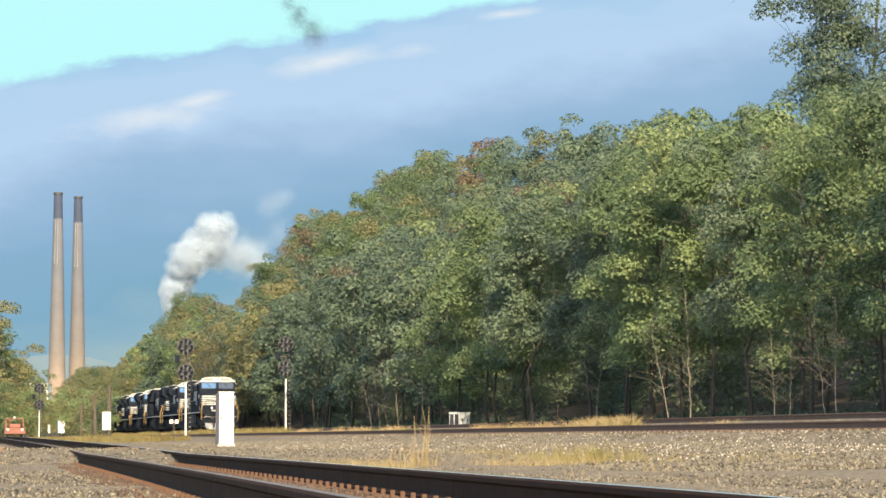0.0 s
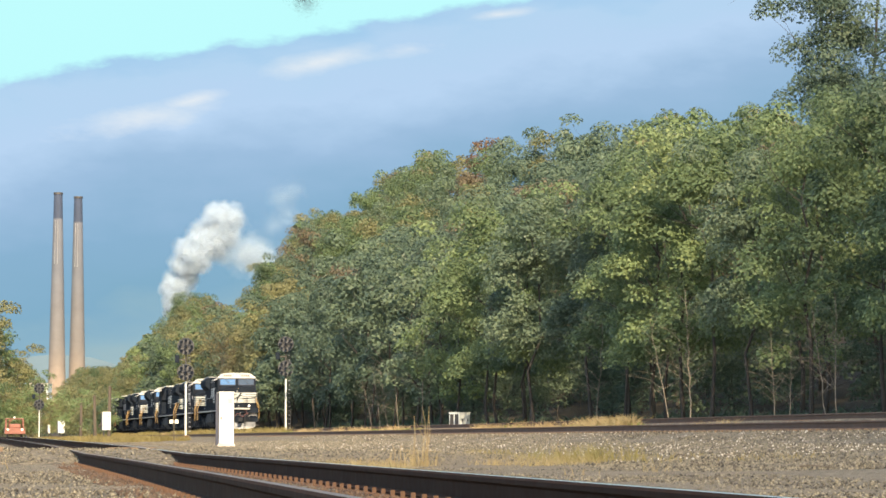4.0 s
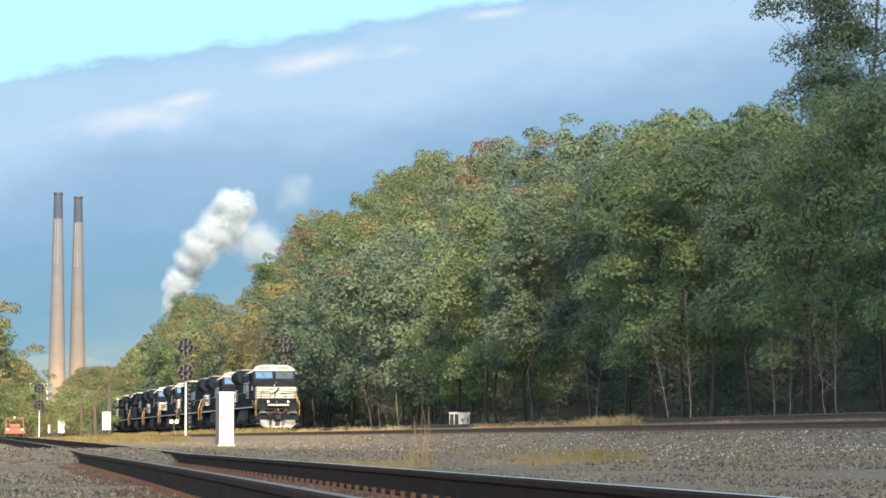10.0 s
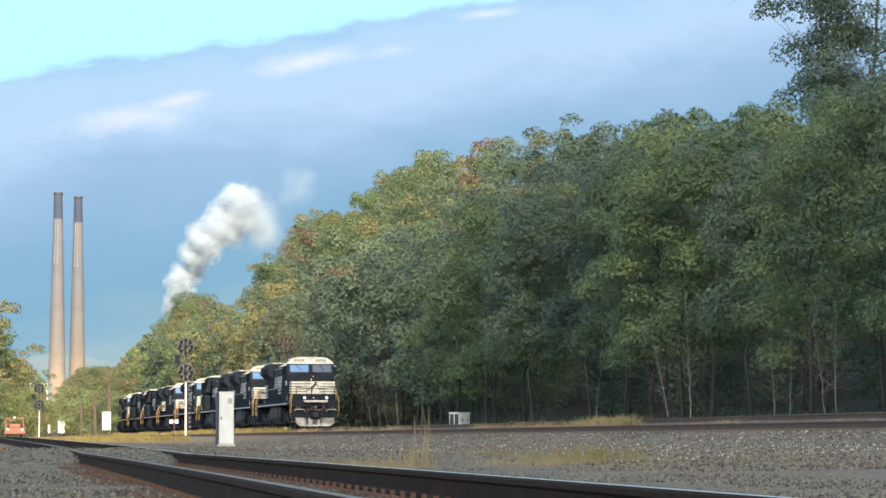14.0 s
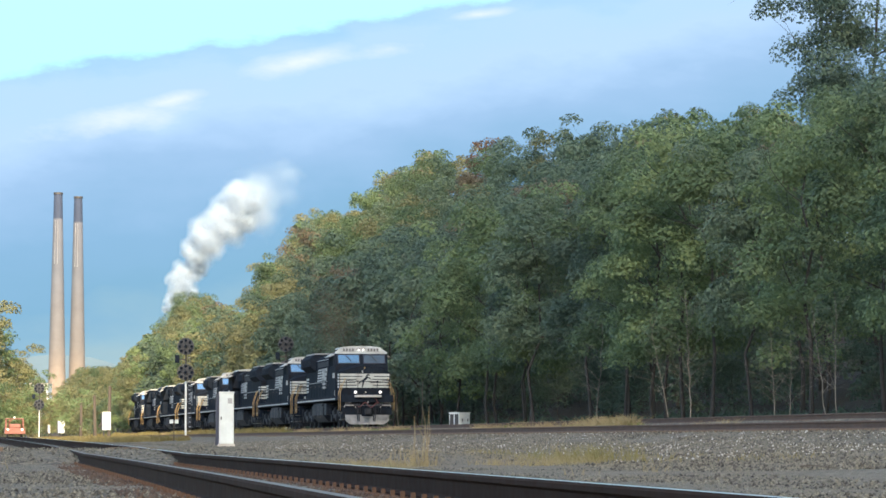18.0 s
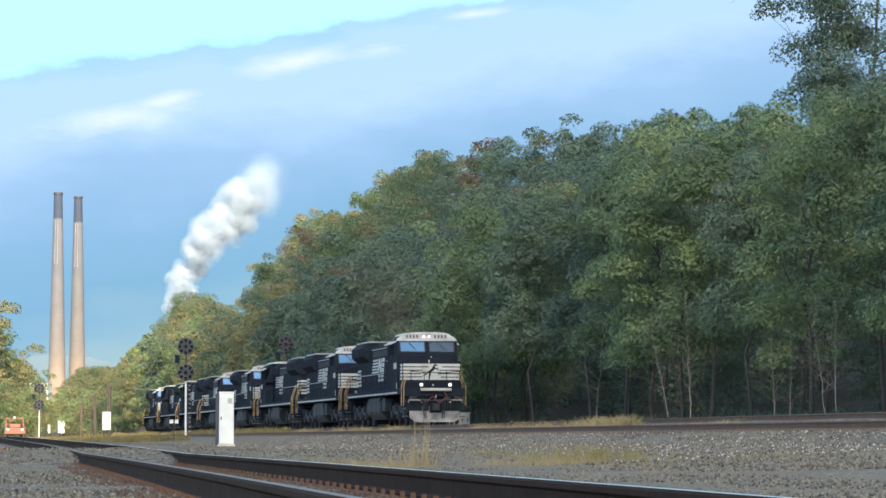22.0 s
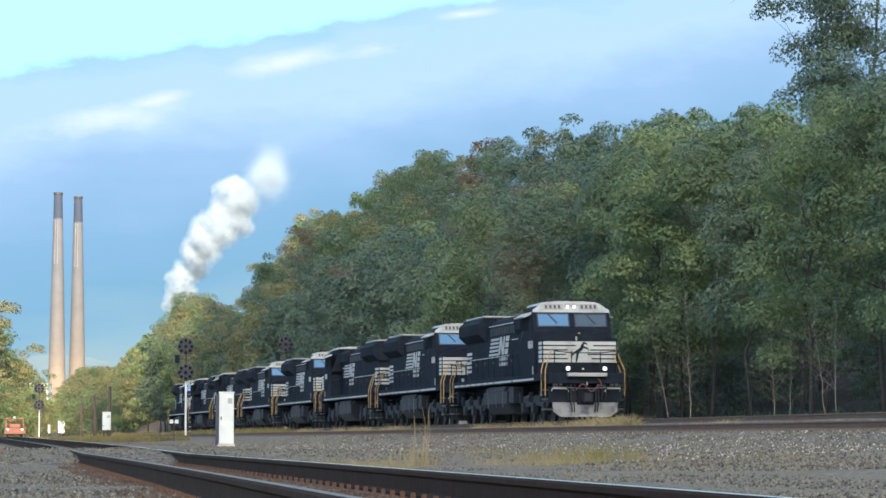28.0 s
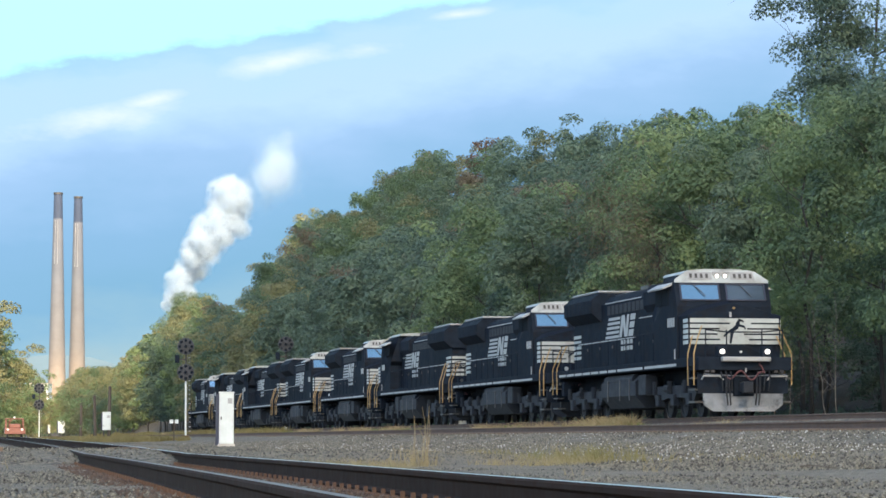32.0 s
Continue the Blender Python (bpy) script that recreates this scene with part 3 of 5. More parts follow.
    for y0, y1 in ((0.12, 1.34), (-1.34, -0.12)):
        bm = prism(B(), [(y0, 3.62), (y1, 3.62), (y1, 4.12), (y0, 4.12)], lambda u, v, w: (8.36 - (v - 3.42) * 0.452 + w, u, v), 0.0, 0.02)
        part("windscreen", bm, GLASS if y0 > 0 else SKY_TINT_GLASS, cab)
        f = B()
        for a, b_ in (((y0, 3.62), (y1, 3.62)), ((y1, 3.62), (y1, 4.12)), ((y1, 4.12), (y0, 4.12)), ((y0, 4.12), (y0, 3.62))):
            tube(f, (8.38 - (a[1] - 3.42) * 0.452, a[0], a[1]), (8.38 - (b_[1] - 3.42) * 0.452, b_[0], b_[1]), 0.03, None, 6)
        part("window_seal", f, NAVY, cab)
        part("wiper", tube(B(), (8.40 - 0.3, (y0 + y1) / 2 - 0.2, 4.14), (8.40 - 0.12, (y0 + y1) / 2 + 0.15, 3.75), 0.014, None, 5), STEEL, cab)
        s = 1 if y0 > 0 else -1
        bm = prism(B(), [(s * 0.30, 4.27), (s * 1.08, 4.27), (s * 1.02, 4.51), (s * 0.30, 4.51)], lambda u, v, w: (8.07 - (v - 4.15) * 0.5 + w, u, v), 0.0, 0.02)
        nb = part("number_board", bm, BOARD, cab)
        for k in range(4):
            yb = s * 0.7 - 0.33 + k * 0.17
            part("number_bar", prism(B(), [(yb + 0.02, 4.32), (yb + 0.10, 4.32), (yb + 0.10, 4.46), (yb + 0.02, 4.46)], lambda u, v, w: (8.095 - (v - 4.15) * 0.5 + w, u, v), 0.0, 0.01), STEEL, nb)
    for y in (-0.13, 0.13):
        part("headlight", tube(B(), (7.86, y, 4.39), (7.985, y, 4.39), 0.066, 0.066, 16), LAMP_OFF, cab)
        part("headlight_bezel", tube(B(), (7.86, y, 4.39), (7.97, y, 4.39), 0.09, 0.09, 16), STEEL, cab)
    part("headlight_housing", box(B(), 7.84, 7.94, -0.27, 0.27, 4.25, 4.53, 0.02), BOARD, cab)
    for side in (1, -1):
        for x0, x1 in ((5.6, 6.4), (6.5, 7.3)):
            part("side_window", box(B(), x0, x1, side * 1.505 - 0.012, side * 1.505 + 0.012, 3.5, 4.0), DARK_GLASS, cab)
        part("sun_visor", prism(B(), [(1.45, 4.1), (1.74, 3.98), (1.76, 4.02), (1.42, 4.2)], lambda u, v, w: (w, side * u, v), 5.5, 7.5), PALE, cab)
        for k in range(4):
            part("cab_number_bar", box(B(), 7.15 + k * 0.24, 7.30 + k * 0.24, side * 1.503 - 0.008, side * 1.503 + 0.008, 2.80, 3.08), PALE, cab)
        part("cab_corner_mark", box(B(), 8.0, 8.12, side * 1.503 - 0.008, side * 1.503 + 0.008, 1.72, 2.1), PALE, cab)
    # nose
    nose_out = [(-1.42, 1.62), (1.42, 1.62), (1.46, 3.10), (1.12, 3.34), (0.0, 3.62), (-1.12, 3.34), (-1.46, 3.10)]
    bm = prism(B(), nose_out, lambda u, v, w: (w, u, v), 8.3, 9.55)
    for v in bm.verts:
        if v.co.x > 9 and v.co.z > 3.2:
            v.co.x -= 0.25
            v.co.z -= 0.12
    nose = part("nose", bm, BLACK, loco)
    field = part("nose_field", box(B(), 9.552, 9.560, -1.40, 1.40, 2.22, 3.01), SOILED, nose, "white field with dark lines")
    for k, (inner_left, inner_right) in enumerate(((0.42, 0.36), (0.50, 0.20), (0.42, 0.30), (0.10, 0.42))):
        z = 2.335 + k * 0.165
        part("nose_line", box(B(), 9.561, 9.568, -1.40, -0.04 - inner_left, z, z + 0.048, 0.003), BLACK, field)
        part("nose_line", box(B(), 9.561, 9.568, 0.10 + inner_right, 1.40, z, z + 0.048, 0.003), BLACK, field)
    for side in (1, -1):
        for k in range(5):
            z = 2.22 + k * 0.165
            part("nose_stripe", box(B(), 8.95, 9.55, side * 1.455 - 0.006, side * 1.455 + 0.006, z, z + 0.115), SOILED, nose)
    # the dark rearing shape in the middle of the field
    for pts in ([(-0.16, 2.24), (-0.10, 2.24), (-0.02, 2.60), (0.10, 2.74), (0.02, 2.80), (-0.12, 2.66)], [(0.02, 2.62), (0.12, 2.70), (0.18, 2.92), (0.30, 2.88), (0.28, 2.95), (0.14, 3.0), (0.04, 2.86)],
                [(-0.10, 2.70), (-0.28, 2.56), (-0.36, 2.46), (-0.32, 2.44), (-0.20, 2.54), (-0.06, 2.60)], [(0.12, 2.76), (0.30, 2.72), (0.33, 2.66), (0.36, 2.68), (0.32, 2.78), (0.14, 2.84)]):
        part("emblem_shape", prism(B(), pts, lambda u, v, w: (w, u, v), 9.561, 9.57), BLACK, field)
    part("nose_door", box(B(), 9.552, 9.57, -0.95, -0.3, 1.64, 2.15, 0.01), BLACK, nose)
    part("nose_lamp", tube(B(), (9.45, 0.0, 3.33), (9.53, 0.0, 3.33), 0.035, None, 10), GOLD, nose)
    part("latch", box(B(), 9.56, 9.6, -0.16, -0.1, 3.05, 3.2), PALE, nose)
    # front and rear platforms, pilots, couplers, steps
    for end in (1, -1):
        plat = part("platform" if end > 0 else "rear_platform", box(B(), *(sorted((end * 9.55, end * 10.75))), -1.45, 1.45, 1.40, 1.80, 0.02), BLACK, loco)
        part("anticlimber", box(B(), *(sorted((end * 10.72, end * 11.0))), -0.75, 0.75, 1.66, 1.80, 0.03), PALE, plat)
        bm = prism(B(), [(-1.22, 0.36), (-0.95, 0.16), (0.95, 0.16), (1.22, 0.36), (1.24, 0.70), (-1.24, 0.70)], lambda u, v, w: (end * (10.62 + w - 0.16 * abs(u)), u, v), 0.0, 0.12)
        part("snow_plow" if end > 0 else "rear_pilot", bm, GRIME, plat)
        part("pilot_plate", box(B(), *(sorted((end * 10.4, end * 10.52))), -1.4, 1.4, 0.7, 1.3), BLACK, plat)
        bm = box(B(), *(sorted((end * 10.4, end * 11.1))), -0.16, 0.16, 0.75, 1.02, 0.03)
        box(bm, *(sorted((end * 11.0, end * 11.3))), -0.2, 0.12, 0.70, 1.05, 0.04)
        part("coupler", bm, GRIME, plat)
        for y in (-0.95, 0.95):
            part("ditch_light", tube(B(), (end * 10.5, y * 0.74, 1.96), (end * 10.78, y * 0.74, 1.96), 0.078, None, 16), LAMP_OFF if end > 0 else STEEL, plat)
            part("ditch_light_box", box(B(), *(sorted((end * 10.42, end * 10.74))), y * 0.74 - 0.14, y * 0.74 + 0.14, 1.80, 2.12, 0.03), BLACK, plat)
            part("grab_iron", chain(B(), [(end * 10.62, y * 1.38, 1.12), (end * 10.78, y * 1.36, 1.22), (end * 10.78, y * 0.82, 1.22), (end * 10.78, y * 0.72, 1.10)], 0.026), PALE, plat)
        hose = [(end * 10.84, -0.62 + 1.15 * k / 20, 1.27 - 0.13 * math.sin(2 * math.pi * k / 20 * 1.75 + 0.3) - 0.05 * k / 20) for k in range(21)] + [(end * 10.84, 0.58, 1.32), (end * 10.82, 0.5, 1.5), (end * 10.78, 0.42, 1.62)]
        part("brake_hose", chain(B(), hose, 0.024), HOSE, plat)
        part("hose_bracket", tube(B(), (end * 10.84, 0.0, 1.34), (end * 10.84, 0.0, 1.46), 0.025, None, 8), PALE, plat)
        part("receptacle_lamp", tube(B(), (end * 10.66, -0.12, 1.95), (end * 10.76, -0.12, 1.95), 0.035, None, 10), LAMP_OFF, plat)
        for y in (-1.16, -0.98, 0.98, 1.16):
            part("valve_box", box(B(), *(sorted((end * 10.5, end * 10.72))), y - 0.07, y + 0.07, 1.32, 1.56, 0.02), GREY, plat)
        for y in (-0.62, -0.52, 0.34, 0.44):
            part("hanging_hose", chain(B(), [(end * 10.82, y, 1.2), (end * 10.87, y, 0.9), (end * 10.86, y * 0.95, 0.6), (end * 10.82, y * 0.9, 0.34)], 0.026, 5), GRIME, plat)
        for y in (-0.75, -0.6, -0.45, 0.45, 0.6, 0.75):
            part("control_hose", chain(B(), [(end * 10.76, y, 1.36), (end * 10.86, y, 1.2), (end * 10.84, y * 0.96, 0.95), (end * 10.8, y * 0.93, 0.78)], 0.022, 5), GRIME, plat)
        part("uncoupling_lever", chain(B(), [(end * 10.8, -1.3, 1.28), (end * 10.82, -0.2, 1.22), (end * 10.82, 0.2, 1.22), (end * 10.8, 1.3, 1.28)], 0.016, 5), PLOW, plat)
        part("drawbar_pocket", box(B(), *(sorted((end * 10.5, end * 10.62))), -0.32, 0.32, 0.62, 1.2, 0.03), BLACK, plat)
        for side in (1, -1):
            st = part("step", box(B(), *(sorted((end * 9.75, end * 10.5))), *(sorted((side * 1.2, side * 1.5))), 0.42, 0.47), STEEL, plat)
            for z in (0.8, 1.15):
                part("tread", box(B(), *(sorted((end * 9.75, end * 10.5))), *(sorted((side * 1.25, side * 1.5))), z, z + 0.04), STEEL, plat)
            for xx, dz in ((9.75, 0.0), (10.5, 0.0)):
                bm = chain(B(), [(end * xx, side * 1.52, 0.95), (end * xx, side * 1.52, 1.9), (end * (xx - 0.18), side * 1.35, 2.4), (end * (xx - 0.3), side * 1.2, 2.75)], 0.02)
                part("handrail", bm, GOLD, plat, "yellow handrail")
        for y in (-1.2, -0.55, 0.55, 1.2):
            part("front_rail_post", tube(B(), (end * 10.68, y, 1.62), (end * 10.68, y, 2.62), 0.02, None, 6), BLACK, plat)
        part("front_rail", chain(B(), [(end * 10.68, -1.2, 2.62), (end * 10.68, -0.55, 2.55), (end * 10.68, 0.55, 2.55), (end * 10.68, 1.2, 2.62)], 0.02), BLACK, plat)
    # side handrails
    for side in (1, -1):
        for k in range(12):
            x = -9.2 + k * 1.3
            part("railing_post", tube(B(), (x, side * 1.47, 1.80), (x, side * 1.47, 2.7), 0.011, None, 5), BLACK, deck)
        part("railing", tube(B(), (-9.3, side * 1.47, 2.7), (5.2, side * 1.47, 2.7), 0.018, None, 5), BLACK, deck)
    # fuel tank and reservoirs
    bm = prism(B(), [(-1.45, 0.75), (-1.1, 0.35), (1.1, 0.35), (1.45, 0.75), (1.45, 1.2), (1.2, 1.42), (-1.2, 1.42), (-1.45, 1.2)], lambda u, v, w: (w, u, v), -2.6, 2.5)
    tank = part("fuel_tank", bm, GRIME, loco)
    for side in (1, -1):
        part("air_reservoir", tube(B(), (-2.2, side * 1.25, 1.28), (2.0, side * 1.25, 1.28), 0.2, None, 14), GRIME, tank)
        for x in (-1.6, 0.2, 1.6):
            part("tank_strap", box(B(), x, x + 0.08, side * 1.44, side * 1.47, 0.6, 1.3), STEEL, tank)
        part("equipment_box", box(B(), 2.9, 3.9, *(sorted((side * 1.05, side * 1.45))), 0.75, 1.4, 0.03), GRIME, loco)
    # trucks
    wheel_bm = B()
    prof = [(0.0, 0.06), (0.18, 0.07), (0.22, 0.03), (0.42, 0.03), (0.46, 0.07), (0.533, 0.06), (0.533, -0.05), (0.56, -0.07), (0.4, -0.07), (0.0, -0.06)]
    rings = [[wheel_bm.verts.new((r * math.cos(a), w, r * math.sin(a))) for a in [2 * math.pi * i / 24 for i in range(24)]] for r, w in prof if r > 0]
    for r0, r1 in zip(rings, rings[1:]):
        for i in range(24):
            wheel_bm.faces.new((r0[i], r0[(i + 1) % 24], r1[(i + 1) % 24], r1[i]))
    wheel_bm.faces.new(rings[0])
    wheel_bm.faces.new(rings[-1][::-1])
    bmesh.ops.recalc_face_normals(wheel_bm, faces=wheel_bm.faces)
    wheel = mesh_of(wheel_bm, "wheel", GRIME)
    for end in (1, -1):
        cx = end * 6.55
        bm = box(B(), cx - 2.6, cx + 2.6, -0.85, -0.6, 0.6, 0.85, 0.04)
        box(bm, cx - 2.6, cx + 2.6, 0.6, 0.85, 0.6, 0.85, 0.04)
        box(bm, cx - 0.5, cx + 0.5, -0.8, 0.8, 0.75, 1.1)
        truck = part("truck", bm, GRIME, loco)
        for side in (1, -1):
            bm = prism(B(), [(-2.75, 0.72), (-2.4, 0.5), (-0.9, 0.62), (0.9, 0.62), (2.4, 0.5), (2.75, 0.72), (2.6, 1.0), (-2.6, 1.0)], lambda u, v, w: (cx + u, w, v), side * 0.98, side * 1.14)
            part("side_frame", bm, GRIME, truck)
            for k in (-1, 0, 1):
                part("axle_box", box(B(), cx + k * 1.98 - 0.22, cx + k * 1.98 + 0.22, *(sorted((side * 1.0, side * 1.24))), 0.36, 0.74, 0.04), GRIME, truck)
                part("spring", tube(B(), (cx + k * 1.98 - 0.4, side * 1.18, 0.75), (cx + k * 1.98 - 0.4, side * 1.18, 1.15), 0.1, None, 10), GRIME, truck)
                w = shared("wheel", wheel, truck, pose(cx + k * 1.98, side * 0.75, 0.533, 0, 0, 0 if side > 0 else 180))
            part("brake_cylinder", tube(B(), (cx - 0.9, side * 1.2, 0.92), (cx - 0.3, side * 1.2, 0.92), 0.12, None, 10), GRIME, truck)
            part("sand_box", box(B(), cx + end * 2.75 - 0.2, cx + end * 2.75 + 0.2, *(sorted((side * 1.1, side * 1.4))), 0.9, 1.4, 0.02), BLACK, loco)
    part("bell", tube(B(), (4.6, 0.0, 4.45), (4.6, 0.0, 4.62), 0.14, 0.08, 12), STEEL, loco)
    bm = B()
    for k in range(3):
        tube(bm, (3.2, -0.12 + 0.12 * k, 4.55), (3.65, -0.12 + 0.12 * k, 4.55), 0.03, 0.07, 8)
    part("air_horn", bm, STEEL, loco)
    return loco


RAIL_B = 1.09
CENTRE_B = 23.9 + 0.79
UNIT = 22.7
FORWARD = (1, 1, -1, 1, 1, -1, -1, 1)
LOCOS = [build_locomotive()]
for k in range(len(FORWARD) - 1):
    LOCOS.append(copy_thing(LOCOS[0], pose(0, 0, 0)))
for k, ob in enumerate(LOCOS):
    if k:
        tagged(ob, "black diesel freight locomotive with white stripes, coupled " + ("nose first" if FORWARD[k] > 0 else "long hood first"))


# only the leading locomotive has its lamps lit
for o in LOCOS[0].children_recursive:
    if o.name.split(".")[0] == "snow_plow":
        o.data = o.data.copy()
        o.data.materials[0] = PLOW
        tagged(o, "scuffed pale grey snow plow")
    if o.name.split(".")[0] in ("headlight", "ditch_light") and o.data.materials[0] == LAMP_OFF:
        o.data = o.data.copy()
        o.data.materials[0] = LAMP
        tagged(o, "lit lamp")


def unit_pose(nose_q, k):
    """The pose of the k-th locomotive when the train's front coupler is at nose_q."""
    q = nose_q + (k + 0.5) * UNIT / math.hypot(1, SLANT)
    p = at(CENTRE_B, q, RAIL_B)
    away = math.degrees(math.atan2(1, -SLANT))
    return Matrix.Translation(p) @ pose(0, 0, 0, 0, 0, away + (180 if FORWARD[k] > 0 else 0))


# ---- trees ----
def leaf_cloud(rng, centres, radii, per, size, squash=0.8):
    """Loose leaves over the outside of many clumps, facing mostly outward and up."""
    out = []
    for c, r in zip(centres, radii):
        k = int(per * r * r)
        d = rng.normal(size=(k, 3))
        d /= np.linalg.norm(d, axis=1)[:, None]
        d[:, 2] = np.where(d[:, 2] < -0.3, -d[:, 2], d[:, 2])
        pts = c + d * (r * (1.06 - 0.5 * rng.uniform(size=(k, 1)) ** 2.2)) * np.array([1, 1, squash])
        nrm = d + rng.normal(scale=0.36, size=(k, 3)) + np.array([0, 0, 0.22])
        nrm /= np.linalg.norm(nrm, axis=1)[:, None]
        t = np.cross(nrm, rng.normal(size=(k, 3)))
        t /= np.linalg.norm(t, axis=1)[:, None]
        b_ = np.cross(nrm, t)
        s = size * rng.uniform(0.6, 1.3, size=(k, 1))
        bend = nrm * s * 0.25
        out.append(np.stack([pts - t * s, pts + t * s, pts + b_ * s * 1.3 + bend], axis=1))
    return np.concatenate(out).reshape(-1, 3)


def stem(bm, points, radii, seg=7):
    """A round tapering stem through some points."""
    rings = []
    for k, p in enumerate(points):
        d = points[min(k + 1, len(points) - 1)] - points[max(k - 1, 0)]
        side = d.orthogonal().normalized() if not rings else (last_side - d * (last_side.dot(d) / d.length_squared)).normalized()
        last_side = side
        up = d.cross(side).normalized()
        rings.append([bm.verts.new(p + (side * math.cos(a) + up * math.sin(a)) * radii[k]) for a in [2 * math.pi * i / seg for i in range(seg)]])
    for r0, r1 in zip(rings, rings[1:]):
        for i in range(seg):
            bm.faces.new((r0[i], r0[(i + 1) % seg], r1[(i + 1) % seg], r1[i]))
    bm.faces.new(rings[-1])


def limb(bm, rng, a, way, length, r, depth, tips, spread=0.6, seg=6):
    """A bent, tapering limb that forks."""
    p = Vector(a)
    d = Vector(way).normalized()
    steps = 3
    points, radii = [p.copy()], [r]
    for k in range(steps):
        d = (d + Vector(rng.normal(scale=0.13, size=3)) + Vector((0, 0, 0.05))).normalized()
        p = p + d * (length / steps)
        r *= 0.84
        points.append(p.copy())
        radii.append(r)
    if depth == 0:
        tips.append(np.array(p))
        points.append(p + d * length * 0.3)
        radii.append(r * 0.2)
        stem(bm, points, radii, seg)
        return
    stem(bm, points, radii, seg)
    for k in range(3 if depth > 1 else 2):
        w = (d + Vector(rng.normal(scale=spread, size=3)) + Vector((0, 0, 0.1))).normalized()
        limb(bm, rng, p, w, length * rng.uniform(0.55, 0.8), r * 0.62, depth - 1, tips, spread, max(4, seg - 1))


def grown(verts, every, factor):
    """Fewer leaves, each larger about its middle."""
    leaves = verts.reshape(-1, 3, 3)[::every]
    return (leaves.mean(axis=1, keepdims=True) * (1 - factor) + leaves * factor).reshape(-1, 3)


def above(verts, z):
    """Trees inside the wood carry leaves only up in the light."""
    leaves = verts.reshape(-1, 3, 3)
    return leaves[leaves[:, 0, 2] > z].reshape(-1, 3)


def tree_meshes(seed, height, spread, crown_base, leaf, bark=None, size=0.088, per=350, fullness=30):
    rng = np.random.default_rng(seed)
    bm = B()
    tips = []
    p = Vector((0, 0, -0.4))
    r = 0.0085 * height
    steps = 6
    trunk, wide = [p.copy()], [r * 1.25]
    for k in range(steps):
        q = Vector((rng.normal(scale=0.018) * height, rng.normal(scale=0.018) * height, height * 0.85 * (k + 1) / steps))
        trunk.append(q.copy())
        wide.append(r * 0.82)
        if q.z > height * crown_base:
            for j in range(2):
                a = rng.uniform(0, 2 * math.pi)
                limb(bm, rng, q, (math.cos(a), math.sin(a), 0.55), spread * rng.uniform(0.35, 0.6), r * 0.5, 1, tips, 0.6, 4)
        p, r = q, r * 0.82
    stem(bm, trunk, wide, 6)
    trunk_wide = list(wide)
    centres, radii = [], []
    for t in tips:
        if rng.uniform() < 0.75:
            centres.append(t)
            radii.append(rng.uniform(0.10, 0.19) * spread + 0.25)
    tip_clumps = len(centres)
    lean = rng.normal(scale=0.25, size=2)
    while len(centres) < len(tips) * 0.75 + fullness:
        u = rng.uniform(0, 1)
        z = height * mix(crown_base, 1.0, u)
        wide = spread * (0.35 + 0.75 * math.sin(math.pi * min(1, 0.22 + 0.78 * u) ** 1.1)) * 0.72
        a = rng.uniform(0, 2 * math.pi)
        lumpy = 0.72 + 0.5 * noise.noise(Vector((math.cos(a) * 1.3, math.sin(a) * 1.3, u * 3 + seed)))
        rr = wide * lumpy * rng.uniform(0.55, 1.0)
        centres.append(np.array([math.cos(a) * rr + lean[0], math.sin(a) * rr + lean[1], z - rng.uniform(0, 0.05) * height]))
        radii.append(rng.uniform(0.12, 0.24) * spread + 0.2)
    verts = leaf_cloud(rng, centres, radii, per, size)
    loose = sum(int(per * r * r) for r in radii[:tip_clumps]) * 3
    far = grown(verts, 3, 1.65)
    tops = above(grown(verts[loose // 2 // 3 * 3:], 2, 1.35), height * 0.36)
    inner = B()
    stem(inner, trunk, trunk_wide, 6)
    return (mesh_of(bm, "trunk", bark or BARK, True), quads_mesh("crown", verts, len(verts) // 3, 3, leaf), verts[loose:], leaf,
            quads_mesh("crown", far, len(far) // 3, 3, leaf), quads_mesh("crown", tops, len(tops) // 3, 3, leaf), mesh_of(inner, "trunk", bark or BARK, True), float(verts[:, 2].max()))


def make_tree(meshes, m, label, group="", which=1):
    ob = thing("tree", label, "tree", m, group)
    trunk = new("trunk", meshes[6 if which == 5 else 0])
    crown = new("crown", meshes[which])
    trunk.parent = crown.parent = ob
    return ob


TREE_KINDS = [
    (tree_meshes(1, 12, 4.6, 0.20, LEAF_GREEN), "leafy green deciduous tree at the wood's edge"),
    (tree_meshes(2, 13, 4.2, 0.24, LEAF_DARK), "dark green deciduous tree on the wooded bank"),
    (tree_meshes(3, 12, 5.0, 0.22, LEAF_OLIVE), "tree with yellowing autumn leaves on the bank"),
    (tree_meshes(4, 14, 4.4, 0.24, LEAF_GREEN), "tall leafy green tree on the wooded bank"),
    (tree_meshes(5, 11, 4.8, 0.20, LEAF_DARK), "broad dark green tree at the wood's edge"),
    (tree_meshes(6, 12, 4.2, 0.28, LEAF_RUST, fullness=26), "thin tree with brown autumn leaves"),
    (tree_meshes(7, 13, 4.8, 0.22, LEAF_GREEN, fullness=40), "dense green tree on the wooded bank"),
    (tree_meshes(8, 13, 4.4, 0.24, LEAF_OLIVE), "olive green tree turning yellow"),
    (tree_meshes(9, 13, 4.2, 0.33, LEAF_DARK, fullness=36), "dark green tree with a bare lower trunk at the wood's edge"),
    (tree_meshes(10, 13, 4.6, 0.31, LEAF_GREEN), "green tree with a bare lower trunk at the wood's edge"),
    (tree_meshes(11, 12, 3.0, 0.3, LEAF_RED), "red-brown autumn tree on the ridge"),
]


